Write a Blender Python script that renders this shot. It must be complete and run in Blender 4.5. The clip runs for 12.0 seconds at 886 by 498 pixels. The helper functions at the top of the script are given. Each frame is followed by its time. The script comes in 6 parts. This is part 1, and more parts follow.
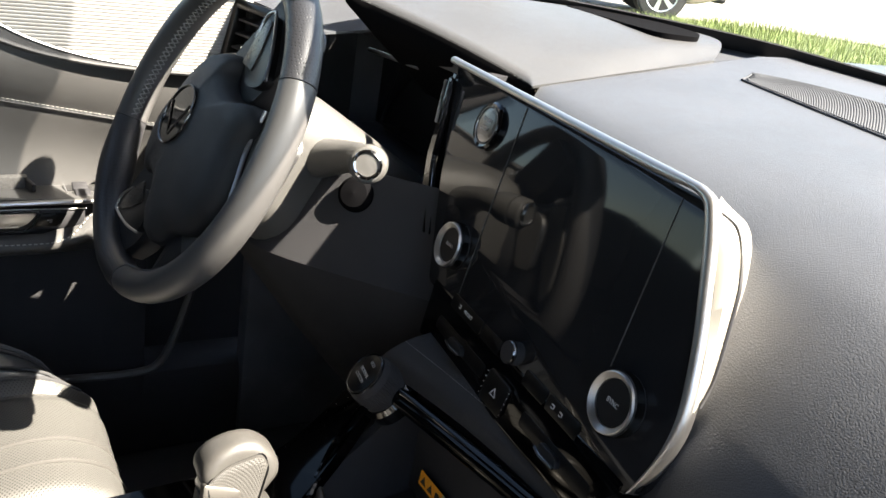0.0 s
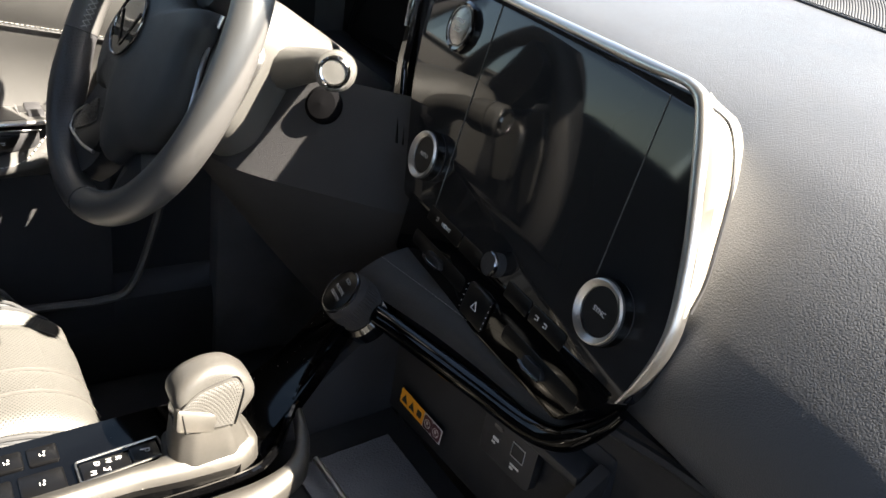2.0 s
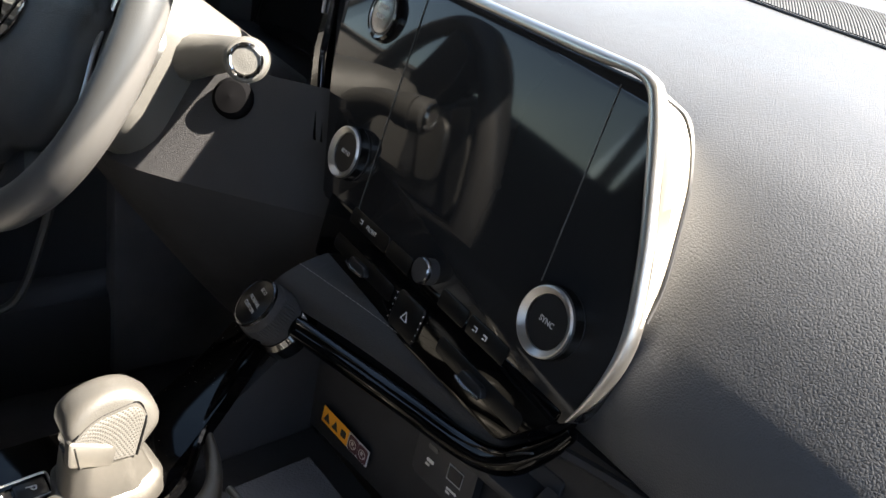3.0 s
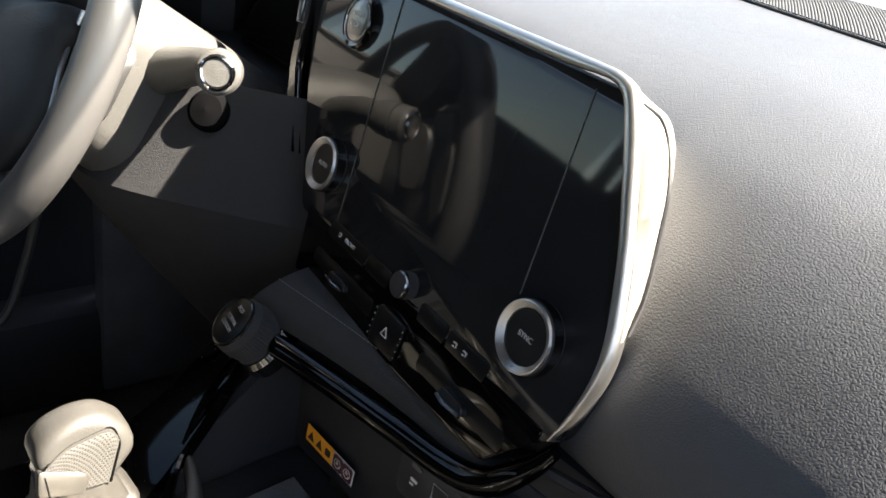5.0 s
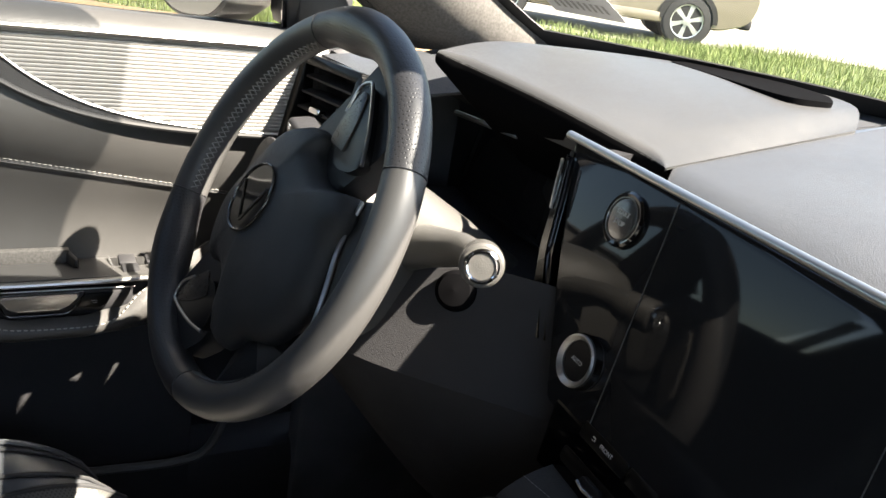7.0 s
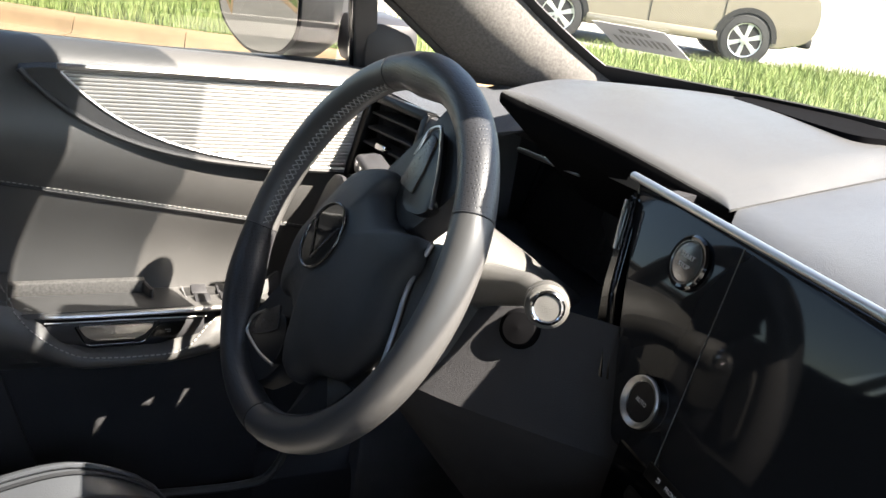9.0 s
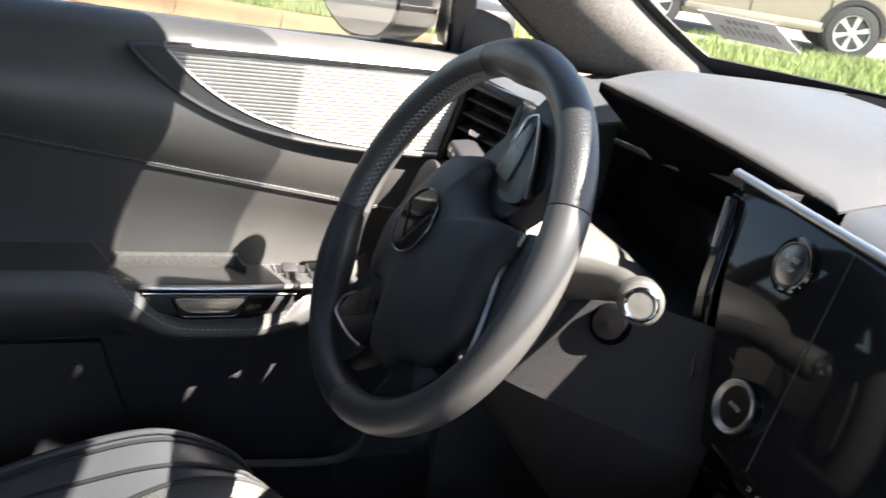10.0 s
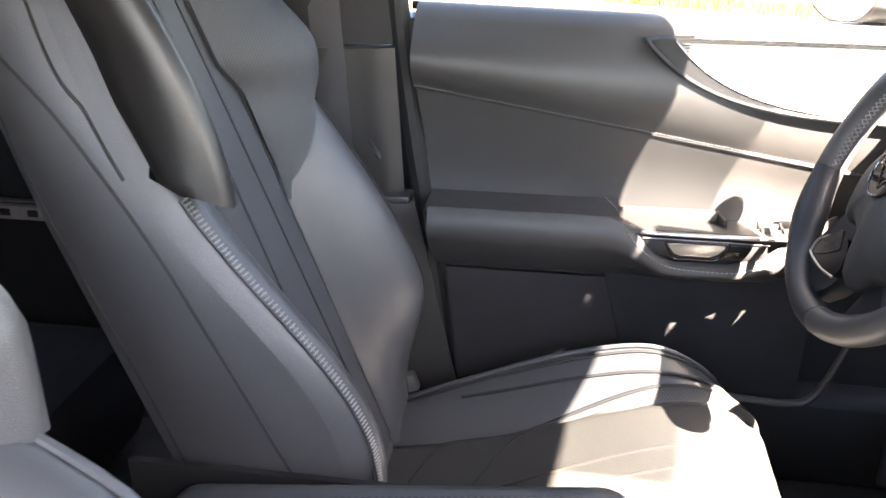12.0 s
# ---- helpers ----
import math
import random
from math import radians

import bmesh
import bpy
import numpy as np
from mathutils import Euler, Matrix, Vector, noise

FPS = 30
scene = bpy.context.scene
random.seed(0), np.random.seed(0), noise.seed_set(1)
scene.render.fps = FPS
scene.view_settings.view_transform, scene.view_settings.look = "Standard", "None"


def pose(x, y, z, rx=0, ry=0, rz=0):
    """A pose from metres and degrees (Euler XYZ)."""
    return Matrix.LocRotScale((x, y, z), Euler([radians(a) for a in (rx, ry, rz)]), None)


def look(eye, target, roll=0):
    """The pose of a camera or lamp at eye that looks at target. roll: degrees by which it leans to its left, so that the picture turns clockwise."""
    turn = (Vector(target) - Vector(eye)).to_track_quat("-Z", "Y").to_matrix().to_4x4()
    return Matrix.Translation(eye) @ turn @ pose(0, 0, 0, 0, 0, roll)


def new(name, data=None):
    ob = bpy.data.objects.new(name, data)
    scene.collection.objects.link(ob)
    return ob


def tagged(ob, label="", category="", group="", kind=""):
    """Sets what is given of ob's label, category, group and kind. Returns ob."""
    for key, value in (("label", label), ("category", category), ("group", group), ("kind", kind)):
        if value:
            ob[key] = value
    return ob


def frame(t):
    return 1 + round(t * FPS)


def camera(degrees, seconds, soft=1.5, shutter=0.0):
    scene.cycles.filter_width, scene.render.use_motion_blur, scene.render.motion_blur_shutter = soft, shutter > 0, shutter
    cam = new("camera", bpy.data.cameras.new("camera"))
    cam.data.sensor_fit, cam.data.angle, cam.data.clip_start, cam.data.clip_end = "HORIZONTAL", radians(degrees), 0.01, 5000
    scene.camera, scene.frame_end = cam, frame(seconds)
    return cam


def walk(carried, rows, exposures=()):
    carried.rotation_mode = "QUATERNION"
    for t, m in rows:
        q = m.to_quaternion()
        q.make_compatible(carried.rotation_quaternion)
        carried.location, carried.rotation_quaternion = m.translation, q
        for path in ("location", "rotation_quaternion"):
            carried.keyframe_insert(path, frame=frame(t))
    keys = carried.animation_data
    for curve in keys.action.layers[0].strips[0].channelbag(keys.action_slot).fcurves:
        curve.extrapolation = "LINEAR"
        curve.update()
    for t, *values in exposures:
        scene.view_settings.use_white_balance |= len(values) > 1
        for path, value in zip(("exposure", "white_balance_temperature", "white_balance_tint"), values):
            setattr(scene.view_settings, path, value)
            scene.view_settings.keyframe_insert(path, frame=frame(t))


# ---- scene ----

cam = camera(54.4, 12.0, soft=1.5, shutter=0.3)
PATH = [
    (0, (0.465, 0.2, 1.258), (-1.096, 1.205, 0.515), 9.4),
    (0.5, (0.467, 0.211, 1.259), (-1.07, 1.216, 0.466), 7.9),
    (1, (0.465, 0.212, 1.258), (-1.043, 1.213, 0.407), 7.0),
    (1.5, (0.457, 0.217, 1.248), (-1.012, 1.231, 0.347), 7.5),
    (2, (0.443, 0.215, 1.238), (-1.011, 1.251, 0.337), 8.8),
    (2.5, (0.423, 0.225, 1.229), (-0.973, 1.34, 0.331), 10.0),
    (3, (0.394, 0.233, 1.213), (-0.943, 1.444, 0.349), 11.1),
    (3.2, (0.394, 0.234, 1.217), (-0.943, 1.445, 0.354), 10.7),
    (4.8, (0.391, 0.262, 1.217), (-0.948, 1.476, 0.362), 9.3),
    (5, (0.39, 0.259, 1.214), (-0.957, 1.462, 0.354), 9.5),
    (5.5, (0.379, 0.238, 1.24), (-1.061, 1.41, 0.495), 8.8),
    (6, (0.343, 0.22, 1.269), (-1.193, 1.312, 0.598), 7.8),
    (6.5, (0.314, 0.207, 1.268), (-1.267, 1.226, 0.585), 8.9),
    (7, (0.298, 0.191, 1.266), (-1.298, 1.17, 0.563), 9.5),
    (7.5, (0.303, 0.187, 1.277), (-1.313, 1.144, 0.59), 8.9),
    (7.7, (0.304, 0.185, 1.283), (-1.316, 1.14, 0.601), 8.7),
    (9.3, (0.298, 0.172, 1.29), (-1.376, 1.022, 0.6), 9.1),
    (9.5, (0.296, 0.174, 1.292), (-1.383, 1.006, 0.594), 9.5),
    (10, (0.292, 0.167, 1.286), (-1.429, 0.867, 0.546), 9.3),
    (10.5, (0.327, 0.158, 1.284), (-1.464, 0.559, 0.491), 6.4),
    (11, (0.384, 0.146, 1.267), (-1.401, 0.196, 0.366), 3.1),
    (11.5, (0.444, 0.108, 1.283), (-1.348, -0.118, 0.424), 0.9),
    (12, (0.529, 0.086, 1.302), (-1.283, -0.199, 0.505), 0.2),
]
EXPOSURES = [(0.0, 3.62, 7200, 10), (0.5, 3.42, 7350, 10), (1.0, 3.54, 7400, 10), (1.5, 3.70, 7400, 10), (2.5, 3.97, 7300, 10), (5.0, 3.88, 7350, 10), (5.5, 3.75, 7300, 10), (6.2, 3.15, 7300, 10), (6.6, 3.35, 7300, 10), (7.0, 3.40, 7300, 10), (7.5, 3.52, 7300, 11), (9.3, 3.55, 7050, 11), (10.0, 3.62, 6900, 12), (10.5, 3.88, 6550, 13), (11.0, 4.28, 7300, 15), (11.6, 5.18, 7800, 18), (12.0, 5.42, 7800, 19)]
walk(cam, [(t, look(eye, target, roll)) for t, eye, target, roll in PATH], EXPOSURES)

# ---- daylight ----
SUN_WAY = Vector((-0.494, -0.445, -0.749)).normalized()
SUN_EL = math.asin(-SUN_WAY.z)
SUN_AZ = math.atan2(-SUN_WAY.x, -SUN_WAY.y)
world = bpy.data.worlds.new("world")
scene.world = world
world.use_nodes = True
sky = world.node_tree.nodes.new("ShaderNodeTexSky")
sky.sky_type, sky.sun_disc = "NISHITA", False
sky.sun_elevation, sky.sun_rotation = SUN_EL, SUN_AZ
background = world.node_tree.nodes["Background"]
background.inputs["Strength"].default_value = 0.056
world.node_tree.links.new(sky.outputs["Color"], background.inputs["Color"])
sun_data = bpy.data.lights.new("sun", "SUN")
sun_data.energy, sun_data.angle, sun_data.color = 5.0, radians(0.5), (1.0, 0.95, 0.88)
sun = new("sun", sun_data)
sun.rotation_euler = SUN_WAY.to_track_quat("-Z", "Y").to_euler()

# ---- materials ----
def material(name, base, rough=0.5, metal=0.0, vary=0.15, vary_scale=8.0, bump=0.0, bump_scale=400.0, spec=0.5, kind="noise", coat=0.0, lay=(1, 1, 1), on_cloth=False):
    m = bpy.data.materials.new(name)
    m.use_nodes = True
    nt = m.node_tree
    bsdf = nt.nodes["Principled BSDF"]
    bsdf.inputs["Roughness"].default_value = rough
    bsdf.inputs["Metallic"].default_value = metal
    bsdf.inputs["Specular IOR Level"].default_value = spec
    bsdf.inputs["Coat Weight"].default_value = coat
    bsdf.inputs["Coat Roughness"].default_value = 0.03
    geo = nt.nodes.new("ShaderNodeNewGeometry")
    noise_a = nt.nodes.new("ShaderNodeTexNoise")
    noise_a.inputs["Scale"].default_value = vary_scale
    noise_a.inputs["Detail"].default_value = 6.0
    nt.links.new(geo.outputs["Position"], noise_a.inputs["Vector"])
    ramp = nt.nodes.new("ShaderNodeMapRange")
    ramp.inputs["From Min"].default_value, ramp.inputs["From Max"].default_value = 0.3, 0.7
    ramp.inputs["To Min"].default_value, ramp.inputs["To Max"].default_value = 1.0 - vary, 1.0 + vary
    nt.links.new(noise_a.outputs["Fac"], ramp.inputs["Value"])
    mix = nt.nodes.new("ShaderNodeVectorMath")
    mix.operation = "SCALE"
    mix.inputs[0].default_value = base
    nt.links.new(ramp.outputs["Result"], mix.inputs["Scale"])
    nt.links.new(mix.outputs["Vector"], bsdf.inputs["Base Color"])
    rr = nt.nodes.new("ShaderNodeMapRange")
    rr.inputs["To Min"].default_value, rr.inputs["To Max"].default_value = max(0.0, rough - 0.12 * rough), min(1.0, rough + 0.12 * rough)
    noise_c = nt.nodes.new("ShaderNodeTexNoise")
    noise_c.inputs["Scale"].default_value = vary_scale * 6
    nt.links.new(geo.outputs["Position"], noise_c.inputs["Vector"])
    nt.links.new(noise_c.outputs["Fac"], rr.inputs["Value"])
    nt.links.new(rr.outputs["Result"], bsdf.inputs["Roughness"])
    if bump:
        if kind == "leather":
            tex = nt.nodes.new("ShaderNodeTexVoronoi")
            tex.feature = "DISTANCE_TO_EDGE"
            out = tex.outputs["Distance"]
        elif kind == "dots":
            tex = nt.nodes.new("ShaderNodeTexVoronoi")
            tex.inputs["Randomness"].default_value = 0.0
            out = tex.outputs["Distance"]
        else:
            tex = nt.nodes.new("ShaderNodeTexNoise")
            tex.inputs["Detail"].default_value = 4.0
            out = tex.outputs["Fac"]
        tex.inputs["Scale"].default_value = bump_scale
        spread = nt.nodes.new("ShaderNodeVectorMath")
        spread.operation = "MULTIPLY"
        spread.inputs[1].default_value = lay
        if on_cloth:
            flat = nt.nodes.new("ShaderNodeTexCoord")
            slant = nt.nodes.new("ShaderNodeVectorRotate")
            slant.inputs["Angle"].default_value = radians(45)
            nt.links.new(flat.outputs["UV"], slant.inputs["Vector"])
            nt.links.new(slant.outputs["Vector"], spread.inputs[0])
        else:
            nt.links.new(geo.outputs["Position"], spread.inputs[0])
        nt.links.new(spread.outputs["Vector"], tex.inputs["Vector"])
        if kind == "leather":
            warp = nt.nodes.new("ShaderNodeTexNoise")
            warp.inputs["Scale"].default_value = bump_scale * 0.6
            nt.links.new(geo.outputs["Position"], warp.inputs["Vector"])
            add = nt.nodes.new("ShaderNodeMixRGB")
            add.blend_type, add.inputs["Fac"].default_value = "ADD", 0.002
            nt.links.new(geo.outputs["Position"], add.inputs["Color1"])
            nt.links.new(warp.outputs["Color"], add.inputs["Color2"])
            nt.links.new(add.outputs["Color"], tex.inputs["Vector"])
            soft = nt.nodes.new("ShaderNodeMapRange")
            soft.inputs["From Max"].default_value = 0.25
            nt.links.new(out, soft.inputs["Value"])
            out = soft.outputs["Result"]
        if kind == "dots":
            cut = nt.nodes.new("ShaderNodeMapRange")
            cut.inputs["From Min"].default_value, cut.inputs["From Max"].default_value = 0.22, 0.34
            nt.links.new(out, cut.inputs["Value"])
            out = cut.outputs["Result"]
            dark = nt.nodes.new("ShaderNodeMapRange")
            dark.inputs["To Min"].default_value, dark.inputs["To Max"].default_value = 0.35, 1.0
            nt.links.new(out, dark.inputs["Value"])
            mul = nt.nodes.new("ShaderNodeVectorMath")
            mul.operation = "SCALE"
            nt.links.new(mix.outputs["Vector"], mul.inputs[0])
            nt.links.new(dark.outputs["Result"], mul.inputs["Scale"])
            nt.links.new(mul.outputs["Vector"], bsdf.inputs["Base Color"])
        b = nt.nodes.new("ShaderNodeBump")
        b.inputs["Strength"].default_value = bump
        b.inputs["Distance"].default_value = 0.001
        nt.links.new(out, b.inputs["Height"])
        nt.links.new(b.outputs["Normal"], bsdf.inputs["Normal"])
    return m


DASH = material("dash_soft_plastic", (0.036, 0.039, 0.045), 0.48, bump=0.22, bump_scale=560, kind="leather", vary=0.1)
PADDED = material("dark_padded_leatherette", (0.0105, 0.0112, 0.013), 0.5, bump=0.35, bump_scale=600, kind="leather", vary=0.1)
HOOD = material("hood_leatherette", (0.0345, 0.035, 0.036), 0.43, bump=0.2, bump_scale=600, kind="leather", vary=0.1)
DOOR = material("door_soft_plastic", (0.046, 0.0455, 0.045), 0.42, bump=0.14, bump_scale=700, kind="leather", vary=0.1)
DOOR_LEATHER = material("door_leather", (0.044, 0.0435, 0.043), 0.4, bump=0.12, bump_scale=520, kind="leather", vary=0.08)
LEATHER = material("seat_leather", (0.055, 0.0575, 0.062), 0.34, bump=0.14, bump_scale=480, kind="leather", vary=0.08)
PERF = material("perforated_leather", (0.052, 0.051, 0.048), 0.46, bump=0.25, bump_scale=330, kind="dots", vary=0.06, lay=(1, 1, 0), on_cloth=True)
PERF_UP = material("perforated_back_leather", (0.062, 0.066, 0.072), 0.5, bump=0.4, bump_scale=330, kind="dots", vary=0.06, lay=(1, 1, 0), on_cloth=True)
WEAVE = material("ribbed_seat_cloth", (0.047, 0.051, 0.056), 0.6, bump=0.6, bump_scale=330, kind="dots", vary=0.06, lay=(1, 1, 0), on_cloth=True)
RIM = material("wheel_leather", (0.056, 0.055, 0.055), 0.4, bump=0.07, bump_scale=600, kind="leather", vary=0.1)
RIM_PERF = material("wheel_perforated_leather", (0.03, 0.03, 0.033), 0.42, bump=0.3, bump_scale=360, kind="dots", vary=0.06)
PLASTIC = material("black_plastic", (0.020, 0.020, 0.022), 0.5, spec=0.35, bump=0.15, bump_scale=900, vary=0.15)
DARK = material("dark_grained_plastic", (0.024, 0.024, 0.026), 0.7, spec=0.2, bump=0.3, bump_scale=700, kind="leather", vary=0.15)
GREY = material("column_grey_plastic", (0.054, 0.053, 0.0505), 0.45, bump=0.22, bump_scale=620, kind="leather", vary=0.1)
GLOSS = material("piano_black", (0.002, 0.002, 0.0022), 0.07, vary=0.1, coat=0.6)
SCREEN = material("display_glass", (0.010, 0.0104, 0.0115), 0.05, vary=0.05, spec=0.25)
SILVER = material("satin_silver", (0.46, 0.452, 0.44), 0.36, 1.0, vary=0.02, vary_scale=15)
DARK_CHROME = material("dark_chrome", (0.17, 0.17, 0.175), 0.22, 1.0, vary=0.04)
DIAL_FACE = material("dial_face", (0.009, 0.009, 0.010), 0.35, vary=0.05, spec=0.25)
CHROME = material("chrome", (0.75, 0.75, 0.76), 0.1, 1.0, vary=0.04)
BRUSHED = material("brushed_ornament", (0.29, 0.284, 0.276), 0.48, 0.8, vary=0.06, vary_scale=60)
STITCH = material("light_thread", (0.24, 0.235, 0.225), 0.8, vary=0.1)
CHEEK = material("satin_champagne_trim", (0.25, 0.235, 0.205), 0.45, 0.25, vary=0.02, vary_scale=15)
BLACK_KEY = material("black_key_plastic", (0.0016, 0.0016, 0.0018), 0.3, vary=0.1, spec=0.3)
STITCH_DARK = material("grey_thread", (0.16, 0.16, 0.16), 0.7, vary=0.1)
HUB = material("airbag_cover_plastic", (0.021, 0.0215, 0.023), 0.5, bump=0.3, bump_scale=700, kind="leather", vary=0.1)
PILLAR = material("grey_pillar_plastic", (0.028, 0.028, 0.028), 0.42, bump=0.12, bump_scale=700, kind="leather", vary=0.1)
# Wing leather with the driver's side shade put into its colour.
WING_SHADE = material("shaded_smooth_leather", (0.013, 0.013, 0.0135), 0.36, bump=0.1, bump_scale=480, kind="leather", vary=0.08)
GRILLE = material("matt_grille_mesh", (0.052, 0.055, 0.060), 0.9, spec=0.06, vary=0.05)
PLATE = material("dusty_piano_black", (0.0008, 0.0008, 0.0009), 0.06, vary=0.3, vary_scale=400, spec=0.22)
KEY_METAL = material("brushed_grey_metal", (0.13, 0.124, 0.115), 0.55, 1.0, vary=0.06, vary_scale=60)
# Warm tone is the brownish reflection on the gloss pad, put into its colour.
TOUCH_REFLECTION = material("touch_panel_reflection", (0.055, 0.046, 0.040), 0.28, vary=0.15, vary_scale=120, spec=0.3)
PEWTER = material("satin_pewter", (0.34, 0.33, 0.31), 0.3, 1.0, vary=0.03, vary_scale=20)
PERF_FRONT = material("perforated_front_leather", (0.052, 0.051, 0.048), 0.46, bump=0.25, bump_scale=330, kind="dots", vary=0.06, lay=(1, 1, 0), on_cloth=True)
# Dark tone painted for the shade in seams, grooves and creases.
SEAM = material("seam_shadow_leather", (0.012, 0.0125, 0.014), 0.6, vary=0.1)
TRIM_PALE = material("pale_door_trim", (0.45, 0.40, 0.37), 0.4, vary=0.05)
KNOB_LEATHER = material("knob_leather", (0.036, 0.0345, 0.032), 0.42, bump=0.1, bump_scale=600, kind="leather", vary=0.06)
PERF_SIDE = material("perforated_knob_leather", (0.040, 0.0385, 0.0355), 0.5, bump=0.35, bump_scale=460, kind="dots", vary=0.06, lay=(1, 1, 0), on_cloth=True)
CARPET = material("black_carpet", (0.085, 0.085, 0.09), 0.95, bump=0.8, bump_scale=500, vary=0.3, spec=0.1)
RUBBER = material("black_rubber", (0.007, 0.007, 0.0075), 0.7, bump=0.3, bump_scale=300, vary=0.2)
LINING = material("woven_pillar_lining", (0.075, 0.072, 0.069), 0.9, bump=0.8, bump_scale=900, vary=0.25, vary_scale=300, spec=0.2)
# Near-black of the slot plate, also painted as shade under hood and stalk.
SLOT_SHADE = material("matt_slot_shade_black", (0.003, 0.003, 0.0034), 0.95, spec=0.01, vary=0.05)
SHELL = material("body_dark_paint", (0.03, 0.03, 0.033), 0.35, vary=0.1)
WHITE = material("white_print", (0.46, 0.46, 0.46), 0.6, vary=0.03)
ORANGE = material("orange_label", (0.75, 0.30, 0.02), 0.5, vary=0.05)
RED = material("red_print", (0.06, 0.012, 0.018), 0.5, vary=0.05)
BELT = material("seat_belt_webbing", (0.05, 0.05, 0.055), 0.7, bump=0.6, bump_scale=900, vary=0.1)
MIRROR = material("mirror_glass", (0.34, 0.35, 0.36), 0.01, 1.0, vary=0.0)
CONCRETE = material("light_concrete", (0.155, 0.142, 0.124), 0.85, bump=0.5, bump_scale=60, vary=0.12, vary_scale=2.0)
KERB = material("kerb_concrete", (0.15, 0.102, 0.058), 0.9, bump=0.6, bump_scale=90, vary=0.2, vary_scale=3.0)
SOIL = material("grass_soil", (0.05, 0.065, 0.018), 0.95, bump=0.6, bump_scale=20, vary=0.3, vary_scale=1.5)
PAINT = material("champagne_paint", (0.2, 0.175, 0.135), 0.3, 0.35, vary=0.04, coat=0.8)
TYRE = material("tyre_rubber", (0.02, 0.02, 0.021), 0.75, vary=0.15)
ALLOY = material("alloy", (0.6, 0.6, 0.6), 0.3, 0.8, vary=0.05)


def glass_material(name, tint, gloss_least=0.04):
    m = bpy.data.materials.new(name)
    m.use_nodes = True
    nt = m.node_tree
    nt.nodes.clear()
    out = nt.nodes.new("ShaderNodeOutputMaterial")
    clear = nt.nodes.new("ShaderNodeBsdfTransparent")
    clear.inputs["Color"].default_value = (*tint, 1)
    gloss = nt.nodes.new("ShaderNodeBsdfGlossy")
    gloss.inputs["Roughness"].default_value = 0.02
    facing = nt.nodes.new("ShaderNodeLayerWeight")
    power = nt.nodes.new("ShaderNodeMath")
    power.operation, power.inputs[1].default_value = "POWER", 5.0
    scale = nt.nodes.new("ShaderNodeMath")
    scale.operation, scale.inputs[1].default_value, scale.inputs[2].default_value = "MULTIPLY_ADD", 0.5, gloss_least
    mixer = nt.nodes.new("ShaderNodeMixShader")
    nt.links.new(facing.outputs["Facing"], power.inputs[0])
    nt.links.new(power.outputs["Value"], scale.inputs[0])
    nt.links.new(scale.outputs["Value"], mixer.inputs["Fac"])
    nt.links.new(clear.outputs["BSDF"], mixer.inputs[1])
    nt.links.new(gloss.outputs["BSDF"], mixer.inputs[2])
    nt.links.new(mixer.outputs["Shader"], out.inputs["Surface"])
    return m


GLASS = glass_material("windscreen_glass", (0.84, 0.87, 0.85))
SIDE_GLASS = glass_material("side_window_glass", (0.50, 0.515, 0.50))
SHADE = glass_material("windscreen_shade_band", (0.42, 0.44, 0.46))


def grass_material():
    m = material("grass_blades", (0.10, 0.20, 0.03), 0.6, vary=0.35, vary_scale=2.5, spec=0.3)
    nt = m.node_tree
    bsdf = nt.nodes["Principled BSDF"]
    geo = nt.nodes.new("ShaderNodeNewGeometry")
    mixc = nt.nodes.new("ShaderNodeMixRGB")
    mixc.inputs["Color1"].default_value = (0.075, 0.122, 0.030, 1)
    mixc.inputs["Color2"].default_value = (0.19, 0.212, 0.085, 1)
    nt.links.new(geo.outputs["Random Per Island"], mixc.inputs["Fac"])
    nt.links.new(mixc.outputs["Color"], bsdf.inputs["Base Color"])
    bsdf.inputs["Transmission Weight"].default_value = 0.0
    bsdf.inputs["Subsurface Weight"].default_value = 0.0
    return m


GRASS = grass_material()


# ---- builders ----
def thing(name, at, label, category, group="", kind=""):
    ob = new(name)
    ob.location = at
    ob.empty_display_size = 0.05
    return tagged(ob, label, category, group, kind)


def root_offset(ob):
    off = Vector((0, 0, 0))
    while ob is not None:
        off += Vector(ob.location)
        ob = ob.parent
    return off


def finish(bm, name, mat, sharp=35.0):
    bmesh.ops.recalc_face_normals(bm, faces=bm.faces)
    lim = radians(sharp)
    for f in bm.faces:
        f.smooth = True
    for e in bm.edges:
        e.smooth = len(e.link_faces) == 2 and e.calc_face_angle(0.0) < lim
    me = bpy.data.meshes.new(name)
    bm.to_mesh(me)
    bm.free()
    me.materials.append(mat)
    return me


def part(name, bm, mat, parent=None, label="", sharp=35.0):
    """Links a bmesh given in world places as one mesh under a thing or a part."""
    if parent is not None:
        bmesh.ops.translate(bm, verts=bm.verts, vec=-root_offset(parent))
    ob = new(name, finish(bm, name, mat, sharp))
    ob.parent = parent
    return tagged(ob, label)


def solo(name, bm, mat, label, category, group="", kind="", sharp=35.0):
    ob = new(name, finish(bm, name, mat, sharp))
    return tagged(ob, label, category, group, kind)


def frame_at(o, ux, uy):
    """A matrix with local x along ux, local y near uy, z their cross."""
    x = Vector(ux).normalized()
    z = x.cross(Vector(uy)).normalized()
    y = z.cross(x)
    m = Matrix((x, y, z)).transposed().to_4x4()
    m.translation = Vector(o)
    return m


